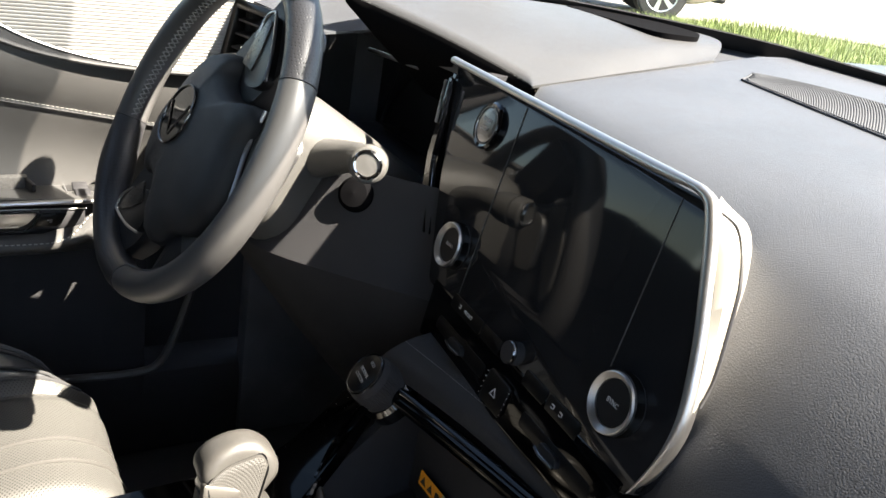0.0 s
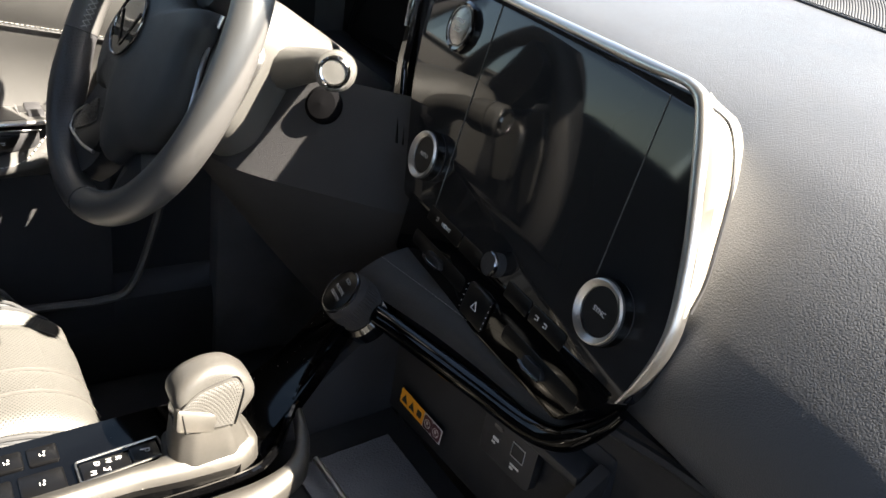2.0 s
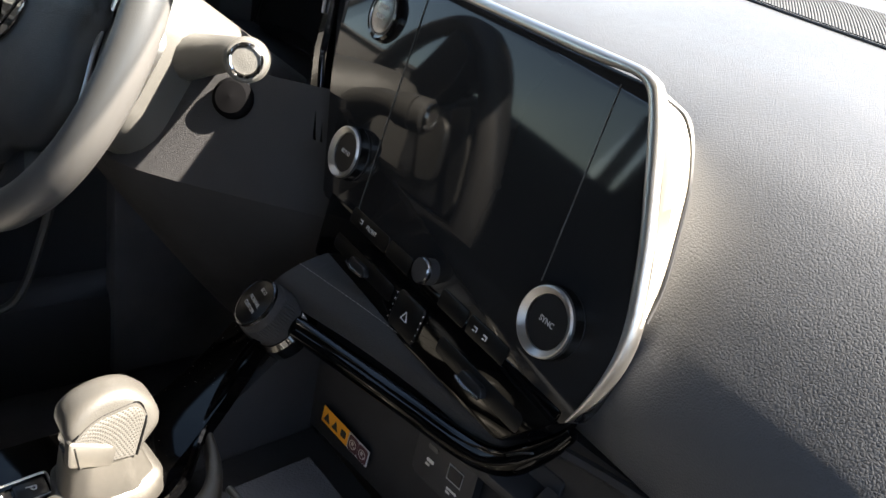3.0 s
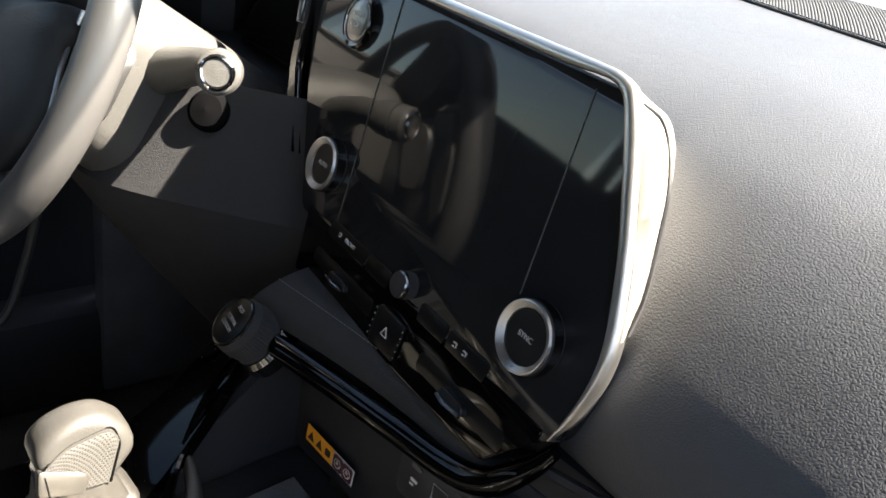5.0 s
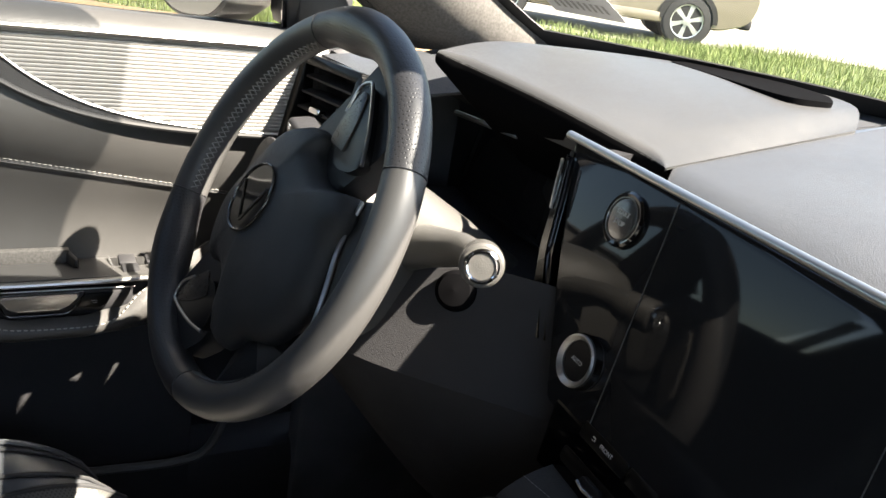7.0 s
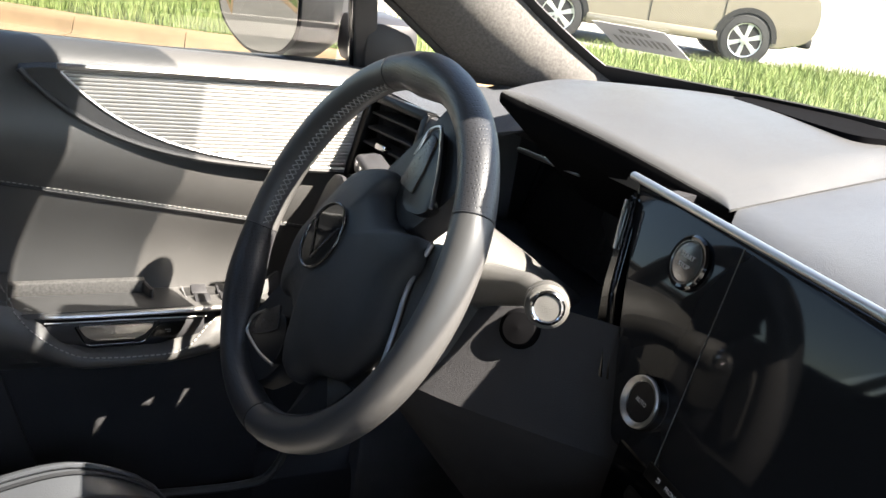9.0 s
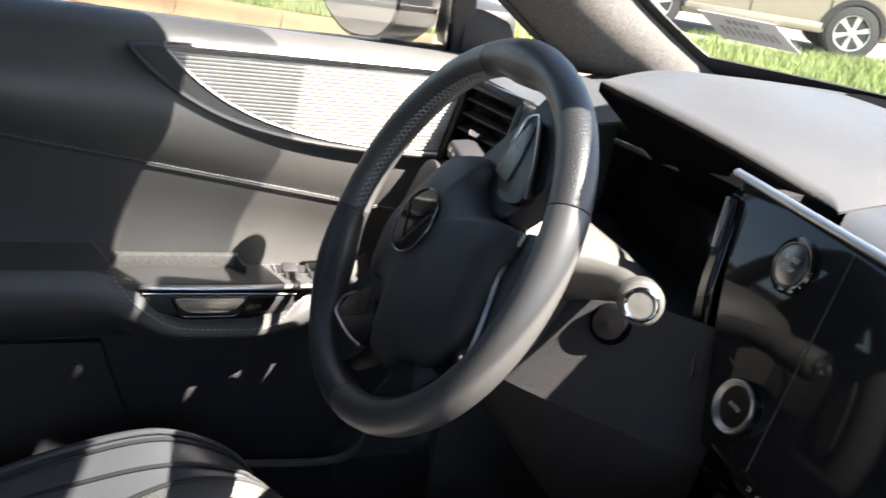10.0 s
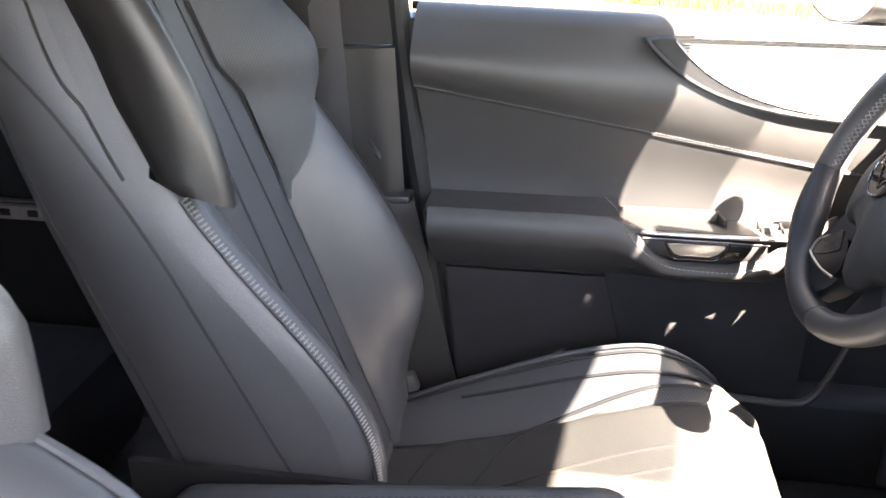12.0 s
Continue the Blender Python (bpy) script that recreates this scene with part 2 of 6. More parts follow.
def rbox(bm, size, m=Matrix.Identity(4), bevel=0.004, seg=2):
    made = bmesh.ops.create_cube(bm, size=1.0, matrix=m @ Matrix.Diagonal((*size, 1)))
    if bevel:
        edges = list({e for v in made["verts"] for e in v.link_edges})
        bmesh.ops.bevel(bm, geom=edges, offset=bevel, segments=seg, affect="EDGES", profile=0.5)
    return bm


def box_at(c, size, bevel=0.004, rot=(0, 0, 0), seg=2):
    return rbox(bmesh.new(), size, pose(*c, *rot), bevel, seg)


def plate(outline, m, thick, bevel=0.002, seg=2, bm=None):
    """A flat piece: an outline in local x, y, its top at local z = 0, its body below."""
    bm = bm or bmesh.new()
    top = [bm.verts.new(m @ Vector((x, y, 0))) for x, y in outline]
    low = [bm.verts.new(m @ Vector((x, y, -thick))) for x, y in outline]
    n = len(outline)
    f_top = bm.faces.new(top)
    bm.faces.new(low[::-1])
    for k in range(n):
        bm.faces.new((top[k], low[k], low[(k + 1) % n], top[(k + 1) % n]))
    if bevel:
        bmesh.ops.bevel(bm, geom=list(f_top.edges), offset=bevel, segments=seg, affect="EDGES", profile=0.5)
    return bm


def rounded(w, h, r, n=5, cx=0.0, cy=0.0):
    pts = []
    for sx, sy, a0 in ((1, 1, 0), (-1, 1, 90), (-1, -1, 180), (1, -1, 270)):
        for k in range(n + 1):
            a = radians(a0 + 90 * k / n)
            pts.append((cx + sx * (w / 2 - r) + r * math.cos(a), cy + sy * (h / 2 - r) + r * math.sin(a)))
    return pts


def round_corners(poly, r, n=5):
    """Rounds the corners of a polygon; r may be one radius or one per corner."""
    out, size = [], len(poly)
    for k, p in enumerate(poly):
        rad = r[k] if isinstance(r, (list, tuple)) else r
        p = Vector(p)
        a, b = Vector(poly[k - 1]) - p, Vector(poly[(k + 1) % size]) - p
        cut = min(rad, a.length * 0.48, b.length * 0.48)
        p1, p2 = p + a.normalized() * cut, p + b.normalized() * cut
        for j in range(n + 1):
            t = j / n
            out.append(tuple((1 - t) ** 2 * p1 + 2 * t * (1 - t) * p + t * t * p2))
    return out


def loft(rings, cap=True, closed=True, bm=None):
    bm = bm or bmesh.new()
    rows = [[bm.verts.new(p) for p in ring] for ring in rings]
    n = len(rows[0])
    for a, b in zip(rows, rows[1:]):
        for k in range(n if closed else n - 1):
            bm.faces.new((a[k], a[(k + 1) % n], b[(k + 1) % n], b[k]))
    if cap and closed:
        bm.faces.new(rows[0][::-1])
        bm.faces.new(rows[-1])
    return bm


def smooth_path(pts, steps=6):
    """A Catmull-Rom line through the points."""
    pts = [Vector(p) for p in pts]
    out = []
    for k in range(len(pts) - 1):
        p0, p1, p2, p3 = pts[max(k - 1, 0)], pts[k], pts[k + 1], pts[min(k + 2, len(pts) - 1)]
        for j in range(steps):
            t = j / steps
            out.append(0.5 * (2 * p1 + (p2 - p0) * t + (2 * p0 - 5 * p1 + 4 * p2 - p3) * t * t + (3 * p1 - p0 - 3 * p2 + p3) * t ** 3))
    return out + [pts[-1]]


def tube(pts, r, n=8, bm=None, flat=1.0, up=(0, 0, 1), closed=False):
    """A tube along a line; flat scales it across `up`."""
    bm = bm or bmesh.new()
    rings, size = [], len(pts)
    for k, p in enumerate(pts):
        nxt = pts[(k + 1) % size] if closed else pts[min(k + 1, size - 1)]
        prv = pts[k - 1] if closed or k else pts[0]
        way = (Vector(nxt) - Vector(prv)).normalized()
        side = way.cross(Vector(up))
        side = side.normalized() if side.length > 1e-5 else Vector((1, 0, 0))
        top = side.cross(way)
        rad = r(k / max(size - 1, 1)) if callable(r) else r
        rings.append([Vector(p) + side * math.cos(a) * rad + top * math.sin(a) * rad * flat for a in (2 * math.pi * j / n for j in range(n))])
    if closed:
        rings.append(rings[0])
        bm2 = loft(rings, cap=False, bm=bm)
        bmesh.ops.remove_doubles(bm2, verts=bm2.verts, dist=1e-6)
        return bm2
    return loft(rings, bm=bm)


def lathe(profile, m, n=40, bm=None):
    """Turns (radius, height) pairs round local z."""
    rings = [[m @ Vector((r * math.cos(2 * math.pi * k / n), r * math.sin(2 * math.pi * k / n), h)) for k in range(n)] for r, h in profile]
    return loft(rings, cap=False, bm=bm)


def sheet(f, nu, nv, thick=0.0, bm=None):
    """A surface f(u, v), u and v from 0 to 1, with a back at `thick` along its normal."""
    bm = bm or bmesh.new()
    grid = [[Vector(f(i / nu, j / nv)) for j in range(nv + 1)] for i in range(nu + 1)]
    top = [[bm.verts.new(p) for p in row] for row in grid]
    for i in range(nu):
        for j in range(nv):
            bm.faces.new((top[i][j], top[i + 1][j], top[i + 1][j + 1], top[i][j + 1]))
    along, across = [0.0], [0.0]
    for i in range(nu):
        along.append(along[-1] + (grid[i + 1][nv // 2] - grid[i][nv // 2]).length)
    for j in range(nv):
        across.append(across[-1] + (grid[nu // 2][j + 1] - grid[nu // 2][j]).length)
    lay = bm.loops.layers.uv.verify()
    spot = {top[i][j]: (along[i], across[j]) for i in range(nu + 1) for j in range(nv + 1)}
    for f in {f for row in top for v in row for f in v.link_faces}:
        for corner in f.loops:
            corner[lay].uv = spot[corner.vert]
    if thick:
        bm.normal_update()
        back = [[bm.verts.new(v.co + v.normal * thick) for v in row] for row in top]
        for i in range(nu):
            for j in range(nv):
                f = bm.faces.new((back[i][j], back[i][j + 1], back[i + 1][j + 1], back[i + 1][j]))
                for corner, (a, b) in zip(f.loops, ((i, j), (i, j + 1), (i + 1, j + 1), (i + 1, j))):
                    corner[lay].uv = (along[a], across[b])
        rim = [(i, 0) for i in range(nu)] + [(nu, j) for j in range(nv)] + [(i, nv) for i in range(nu, 0, -1)] + [(0, j) for j in range(nv, 0, -1)]
        for (a, b), (c, d) in zip(rim, rim[1:] + rim[:1]):
            bm.faces.new((top[a][b], back[a][b], back[c][d], top[c][d]))
    return bm


def stitches(pts, length=0.004, gap=0.0025, r=0.0006, bm=None, lift=(0, 0, 0.0006)):
    """A row of thread stitches along a line."""
    bm = bm or bmesh.new()
    pts = [Vector(p) for p in pts]
    far = [0.0]
    for a, b in zip(pts, pts[1:]):
        far.append(far[-1] + (b - a).length)

    def at(s):
        k = next((k for k in range(len(pts) - 2) if far[k + 1] >= s), len(pts) - 2)
        return pts[k].lerp(pts[k + 1], (s - far[k]) / max(1e-9, far[k + 1] - far[k]))

    walked, s = [], 0.0
    while s + length < far[-1]:
        walked.append((at(s), at(s + length)))
        s += length + gap
    for p, q in walked:
        tube([p + Vector(lift), q + Vector(lift)], r, 5, bm)
    return bm


def bar_glyphs(m, rows, bm=None):
    """Plain printed bars: rows of (x, y, w, h) in the plane of m."""
    bm = bm or bmesh.new()
    for x, y, w, h in rows:
        plate(rounded(w, h, min(w, h) * 0.2, 2, x, y), m, 0.0003, 0, bm=bm)
    return bm


def words(text, size, m, mat, name, parent, align="CENTER", depth=0.0002):
    cu = bpy.data.curves.new(name, "FONT")
    cu.body, cu.size, cu.extrude = text, size, depth
    cu.align_x, cu.align_y = align, "CENTER"
    tmp = new(name + "_curve", cu)
    dg = bpy.context.evaluated_depsgraph_get()
    me = bpy.data.meshes.new_from_object(tmp.evaluated_get(dg))
    bpy.data.objects.remove(tmp)
    bpy.data.curves.remove(cu)
    me.transform(Matrix.Translation(-root_offset(parent)) @ m)
    me.materials.clear()
    me.materials.append(mat)
    ob = new(name, me)
    ob.parent = parent
    return ob

# ---- ground and distance ----
def slab(outline, z, thick):
    return plate(outline, Matrix.Translation((0, 0, z)), thick, 0)


solo("ground", slab([(-600, -600), (600, -600), (600, 600), (-600, 600)], 0.0, 0.3), CONCRETE, "pale sunlit concrete paving of the car park", "ground", kind="structure")

KERB_LINE = [(-4.6, -17.0), (-6.6, -10.0), (-8.2, -5.0), (-8.65, -1.0), (-8.15, 0.2), (-7.78, 1.0), (-7.4, 1.9), (-7.05, 3.0), (-6.4, 4.6), (-5.0, 5.8), (-3.0, 6.4), (0.0, 6.8), (8.0, 7.4)]
FAR_LINE = [(-9.5, -24.0), (-11.6, -13.0), (-12.4, -6.0), (-12.2, -1.0), (-11.8, 0.6), (-11.2, 2.6), (-10.6, 4.6), (-9.9, 6.4), (-9.3, 8.4), (-9.25, 10.2), (-9.6, 12.6), (-6.0, 15.5), (8.0, 18.0)]


def resample(line, n):
    pts = smooth_path([(x, y, 0) for x, y in line], 8)
    runs = [0.0]
    for a, b in zip(pts, pts[1:]):
        runs.append(runs[-1] + (b - a).length)
    out, k = [], 0
    for j in range(n):
        s = runs[-1] * j / (n - 1)
        while k < len(pts) - 2 and runs[k + 1] < s:
            k += 1
        t = (s - runs[k]) / max(runs[k + 1] - runs[k], 1e-6)
        out.append(pts[k].lerp(pts[k + 1], min(t, 1.0)))
    return out


kerb_pts, far_pts = resample(KERB_LINE, 40), resample(FAR_LINE, 40)


def verge_at(u, v):
    k = min(int(u * 39), 38)
    t = u * 39 - k
    a, b = kerb_pts[k].lerp(kerb_pts[k + 1], t), far_pts[k].lerp(far_pts[k + 1], t)
    out = (b - a).normalized() * 0.14
    p = (a + out).lerp(b, v)
    return (p.x, p.y, 0.14 - 0.06 * v + 0.03 * noise.noise((p.x * 0.8, p.y * 0.8, 0)))


solo("verge_ground", sheet(verge_at, 60, 14, -0.3), SOIL, "grassed verge behind the kerb of the car park", "verge", kind="structure")

kerb_thing = thing("kerb", (-7.45, 0, 0), "weathered tan concrete kerb along the grass verge", "kerb", kind="structure")
for k in range(0, 39):
    a, b = kerb_pts[k], kerb_pts[k + 1]
    way = (b - a).normalized()
    side = Vector((-way.y, way.x, 0))
    prof = [(-0.36, -0.1), (-0.36, 0.012), (-0.05, 0.022), (-0.02, 0.05), (0.0, 0.11), (0.03, 0.15), (0.07, 0.165), (0.17, 0.165), (0.18, -0.1)]
    rings = [[p + side * o + Vector((0, 0, h)) for o, h in prof] for p in (a + way * 0.004, b - way * 0.004)]
    part("kerb_stone", loft(rings), KERB, kerb_thing)

solo("upper_lot", slab([tuple((p + (p - q).normalized() * 0.05).xy) for p, q in zip(far_pts, kerb_pts)] + [(300, 30), (300, 300), (-300, 300), (-300, -24.0)], 0.10, 0.2), CONCRETE, "pale concrete of the far parking lot", "pavement", kind="structure")

blades = bmesh.new()
rnd = random.Random(4)
for k in range(150000):
    u, v = rnd.random(), rnd.random()
    if not 0.22 < u < 0.86 and rnd.random() < 0.8:
        continue
    p = Vector(verge_at(u, v))
    h = rnd.uniform(0.06, 0.19) * (1.0 + 0.5 * noise.noise((p.x * 1.3, p.y * 1.3, 3)))
    a = rnd.uniform(0, 6.283)
    w = rnd.uniform(0.0022, 0.0050)
    side = Vector((math.cos(a), math.sin(a), 0)) * w
    lean = Vector((rnd.uniform(-0.35, 0.35), rnd.uniform(-0.35, 0.35), 0)) * h
    v1, v2 = blades.verts.new(p - side), blades.verts.new(p + side)
    v3, v4 = blades.verts.new(p + lean * 0.4 + side * 0.7 + Vector((0, 0, h * 0.6))), blades.verts.new(p + lean * 0.4 - side * 0.7 + Vector((0, 0, h * 0.6)))
    v5 = blades.verts.new(p + lean + Vector((0, 0, h)))
    blades.faces.new((v1, v2, v3, v4))
    blades.faces.new((v4, v3, v5))
me = bpy.data.meshes.new("grass")
blades.to_mesh(me)
blades.free()
me.materials.append(GRASS)
tagged(new("grass", me), "long bright green grass on the verge", "grass", kind="stuff")


# ---- parked car behind the verge ----
def build_parked_car():
    a, b = Vector((-11.30, 7.58, 0.09)), Vector((-9.95, 9.87, 0.12))
    way = (b - a).normalized()
    m = frame_at((a + b) / 2, way, (-way.y, way.x, 0))
    car = thing("parked_car", (a + b) / 2, "champagne gold sport utility car parked beyond the grass verge", "car")
    wb, half = (b - a).length / 2, 0.9
    side_profile = [(-wb - 0.85, 0.45), (-wb - 0.9, 0.75), (-wb - 0.75, 0.98), (-wb + 0.1, 1.08), (-wb + 0.75, 1.12), (wb + 0.55, 1.14), (wb + 0.92, 1.05), (wb + 0.98, 0.7), (wb + 0.9, 0.42), (wb + 0.5, 0.28), (-wb - 0.5, 0.28)]
    pts = round_corners(side_profile, 0.12, 3)
    rings = []
    for yy, inset in ((-half, 0.06), (-half + 0.05, 0.0), (half - 0.05, 0.0), (half, 0.06)):
        rings.append([m @ Vector((x * (1 - inset * 0.05), -yy, 0.7 + (z - 0.7) * (1 - inset))) for x, z in pts])
    part("body", loft(rings), PAINT, car)
    cabin = round_corners([(-wb + 0.65, 1.1), (-wb + 1.3, 1.6), (wb + 0.25, 1.62), (wb + 0.75, 1.15)], 0.1, 3)
    rings = [[m @ Vector((x, s * (half - 0.08 - max(0, z - 1.1) * 0.3), z)) for x, z in cabin] for s in (1, -1)]
    part("cabin", loft(rings), PAINT, car)
    for s in (1, -1):
        win = round_corners([(-wb + 0.85, 1.16), (-wb + 1.35, 1.52), (wb + 0.15, 1.53), (wb + 0.4, 1.18)], 0.08, 3)
        part("side_window", loft([[m @ Vector((x, s * (half - 0.06 - max(0, z - 1.1) * 0.3 + o), z)) for x, z in win] for o in (-0.02, 0.0)]), GLOSS, car)
    for x in (-wb, wb):
        for s in (1, -1):
            arch = [(x + 0.44 * math.cos(t), 0.36 + 0.44 * math.sin(t)) for t in (math.pi * k / 16 for k in range(17))]
            arch += [(x + 0.37 * math.cos(t), 0.36 + 0.37 * math.sin(t)) for t in (math.pi * k / 16 for k in range(16, -1, -1))]
            part("arch_trim", loft([[m @ Vector((px, s * yy, pz)) for px, pz in arch] for yy in (half - 0.1, half + 0.012)]), RUBBER, car)
            well = [(x + 0.37 * math.cos(t), 0.36 + 0.37 * math.sin(t)) for t in (2 * math.pi * k / 24 for k in range(24))]
            part("wheel_arch", loft([[m @ Vector((px, s * yy, pz)) for px, pz in well] for yy in (half - 0.35, half + 0.004)]), RUBBER, car)
            wm = m @ Matrix.Translation((x, s * (half - 0.11), 0.355)) @ (pose(0, 0, 0, -90, 0, 0) if s > 0 else pose(0, 0, 0, 90, 0, 0))
            wheel = part("wheel", lathe([(0.25, -0.1), (0.34, -0.1), (0.355, -0.07), (0.355, 0.09), (0.335, 0.12), (0.25, 0.125), (0.24, 0.06)], wm, 32), TYRE, car)
            part("rim_dish", lathe([(0.02, 0.02), (0.24, 0.02), (0.245, 0.12), (0.232, 0.122), (0.225, 0.05), (0.02, 0.045)], wm, 32), DARK, wheel)
            rim = bmesh.new()
            lathe([(0.222, 0.08), (0.238, 0.08), (0.238, 0.126), (0.222, 0.122)], wm, 32, rim)
            for k in range(6):
                t = 2 * math.pi * k / 6 + 0.3
                sm = wm @ Matrix.Rotation(t, 4, "Z")
                plate([(0.03, -0.028), (0.23, -0.045), (0.23, 0.045), (0.03, 0.028)], sm @ Matrix.Translation((0, 0, 0.115)), 0.03, 0.008, 1, rim)
            lathe([(0.0, 0.125), (0.06, 0.122), (0.065, 0.09), (0.0, 0.09)], wm, 20, rim)
            part("spokes", rim, ALLOY, wheel)
    for s in (1, -1):
        part("sill_trim", rbox(bmesh.new(), (wb * 2 - 0.8, 0.05, 0.14), m @ Matrix.Translation((0, s * half, 0.36)), 0.02), PAINT, car)
        for x in (-0.25, wb - 0.55):
            part("door_handle", rbox(bmesh.new(), (0.2, 0.03, 0.025), m @ Matrix.Translation((x, s * (half + 0.01), 0.98)), 0.008), PAINT, car)
            part("door_seam", rbox(bmesh.new(), (0.012, 0.012, 0.66), m @ Matrix.Translation((x + 0.2, s * half, 0.76)), 0), RUBBER, car)
    part("tail_lamp", rbox(bmesh.new(), (0.12, half * 2 - 0.1, 0.16), m @ Matrix.Translation((wb + 0.88, 0, 0.95)), 0.03), RED, car)
    part("tow_hook_cover", rbox(bmesh.new(), (0.2, half * 2 - 0.3, 0.16), m @ Matrix.Translation((wb + 0.88, 0, 0.42)), 0.04), DARK, car)
    return car


build_parked_car()

# ---- shell of this car, closed round the cabin ----
ROOF_Z = 1.50


def header_y(x):
    return 0.61 - (0.9 if x < 0 else 0.3) * x * x


def roof_at(u, v):
    x = -0.60 + 1.2 * u
    y0 = header_y(x)
    return (x, y0 + (-1.75 - y0) * v, ROOF_Z + 0.02 * math.sin(math.pi * u) + 0.09 * math.sin(math.pi * v) ** 0.7)


solo("ceiling", sheet(roof_at, 16, 12, 0.05), LINING, "pale woven roof lining of the car", "ceiling", kind="structure")
bulk = thing("wall_front", (0, 1.5, 0.6), "dark bulkhead and bonnet ahead of the dashboard", "bulkhead", kind="structure")
part("bonnet", box_at((0, 1.75, 1.03), (1.6, 0.9, 0.06), 0.03), SHELL, bulk)
part("bulkhead", box_at((0, 1.28, 0.7), (1.5, 0.05, 0.72), 0.01), SHELL, bulk)
part("wing_side", box_at((-0.82, 1.6, 0.7), (0.05, 1.2, 0.66), 0.01), SHELL, bulk)
part("wing_side", box_at((0.82, 1.6, 0.7), (0.05, 1.2, 0.66), 0.01), SHELL, bulk)
floor_bm = box_at((0, 0.0, 0.36), (1.56, 2.6, 0.05), 0.005)
solo("floor", floor_bm, CARPET, "black carpeted floor of the cabin", "floor", kind="structure")
rear = thing("wall_rear", (0, -1.6, 0.8), "closed dark rear of the cabin", "wall", kind="structure")
part("rear_seat", box_at((0, -1.05, 0.75), (1.3, 0.16, 0.7), 0.05, (-18, 0, 0)), DARK, rear)
part("rear_cushion", box_at((0, -0.85, 0.52), (1.3, 0.5, 0.2), 0.05), DARK, rear)
part("tailgate", box_at((0, -1.75, 0.95), (1.5, 0.05, 1.2), 0.01), SHELL, rear)
side_r = thing("wall_passenger", (0.75, -1.0, 0.8), "dark passenger side of the cabin, with a front panel added to block light", "wall", kind="structure")
part("rear_door_inner", box_at((0.74, -1.0, 0.78), (0.06, 1.25, 0.72), 0.02), DARK, side_r)
part("b_pillar_right", box_at((0.70, -0.36, 0.98), (0.07, 0.16, 1.1), 0.02), DARK, side_r)
part("rear_pillar_right", box_at((0.68, -1.45, 1.3), (0.06, 0.4, 0.45), 0.02), DARK, side_r)
part("sill_right", box_at((0.74, 0.3, 0.42), (0.1, 1.4, 0.14), 0.02), SHELL, side_r)
# Unseen panel across the open doorway, added to cut fill light.
part("passenger_light_block", box_at((0.745, 0.33, 0.79), (0.06, 1.22, 0.62), 0.03), DARK, side_r)
side_l = thing("wall_driver", (-0.75, -1.0, 0.8), "rear door and pillars on the driver's side", "wall", kind="structure")
part("rear_door_inner", box_at((-0.73, -1.0, 0.75), (0.06, 1.1, 0.78), 0.02), DARK, side_l)
part("rear_body_side", box_at((-0.82, -1.1, 0.78), (0.05, 1.7, 0.74), 0.03), SHELL, side_l)
part("rear_pillar_left", box_at((-0.68, -1.45, 1.3), (0.06, 0.4, 0.45), 0.02), DARK, side_l)
part("sill_left", box_at((-0.74, 0.2, 0.46), (0.1, 1.4, 0.16), 0.03), DARK, side_l)
part("rear_door_trim", box_at((-0.692, -0.82, 0.782), (0.014, 0.22, 0.026), 0.004), TRIM_PALE, side_l)
for y in (-0.795, -0.845):
    part("rear_door_switch", box_at((-0.6845, y, 0.783), (0.004, 0.018, 0.012), 0.0015), PLASTIC, side_l)
part("rear_door_strip", box_at((-0.690, -0.82, 0.803), (0.012, 0.24, 0.004), 0.001), SILVER, side_l)
for s_x, owner in ((-1, side_l), (1, side_r)):
    part("tinted_rear_window", box_at((s_x * 0.70, -0.85, 1.28), (0.006, 0.75, 0.36), 0.0, (0, -s_x * 10, 0)), GLOSS, owner)
# passenger pillar and rail
pil = bmesh.new()
tube(smooth_path([(0.72, 0.98, 1.08), (0.68, 0.74, 1.24), (0.60, 0.40, 1.45), (0.60, -0.1, 1.53), (0.60, -1.6, 1.5)], 4), 0.045, 8, pil)
part("roof_rail_right", pil, LINING, side_r)
pil = bmesh.new()
tube(smooth_path([(-0.60, 0.30, 1.47), (-0.60, -0.1, 1.53), (-0.60, -1.6, 1.5)], 4), 0.045, 8, pil)
part("roof_rail_left", pil, LINING, side_l)

# ---- driver's pillar, windscreen, mirror ----
a_pillar = thing("a_pillar_trim", (-0.70, 0.8, 1.12), "grey woven-lined windscreen pillar beside the dashboard", "pillar trim", kind="structure")


def screen_edge(v):
    """Where the trim meets the windscreen: it flares out at the foot."""
    return 0.030 * math.exp(-v / 0.15) - 0.012 * min(1.0, v / 0.2)


def pillar_at(u, v):
    rear = Vector((-0.712, 0.715, 1.108)).lerp(Vector((-0.645, 0.16, 1.46)), v)
    rear.z += 0.012 * math.sin(math.pi * v)
    ahead = Vector(wind_at(screen_edge(v), 0.006 + 0.994 * v)) + Vector((0.002, -0.004, -0.005))
    p = rear.lerp(ahead, u)
    bow = math.sin(math.pi * u) ** 0.8
    return p + Vector((0.026 * bow, -0.016 * bow, 0.0))


def base_line(x):
    return 1.20 - 0.34 * (abs(x) / 0.64) ** 2


def wind_at(u, v):
    x = (-0.66 + 1.32 * u) * (1 - 0.16 * v)
    y0 = base_line(x)
    y1 = header_y(x)
    return (x, y0 + (y1 - y0) * v, 1.135 + (ROOF_Z - 1.135) * v + 0.03 * math.sin(math.pi * v))


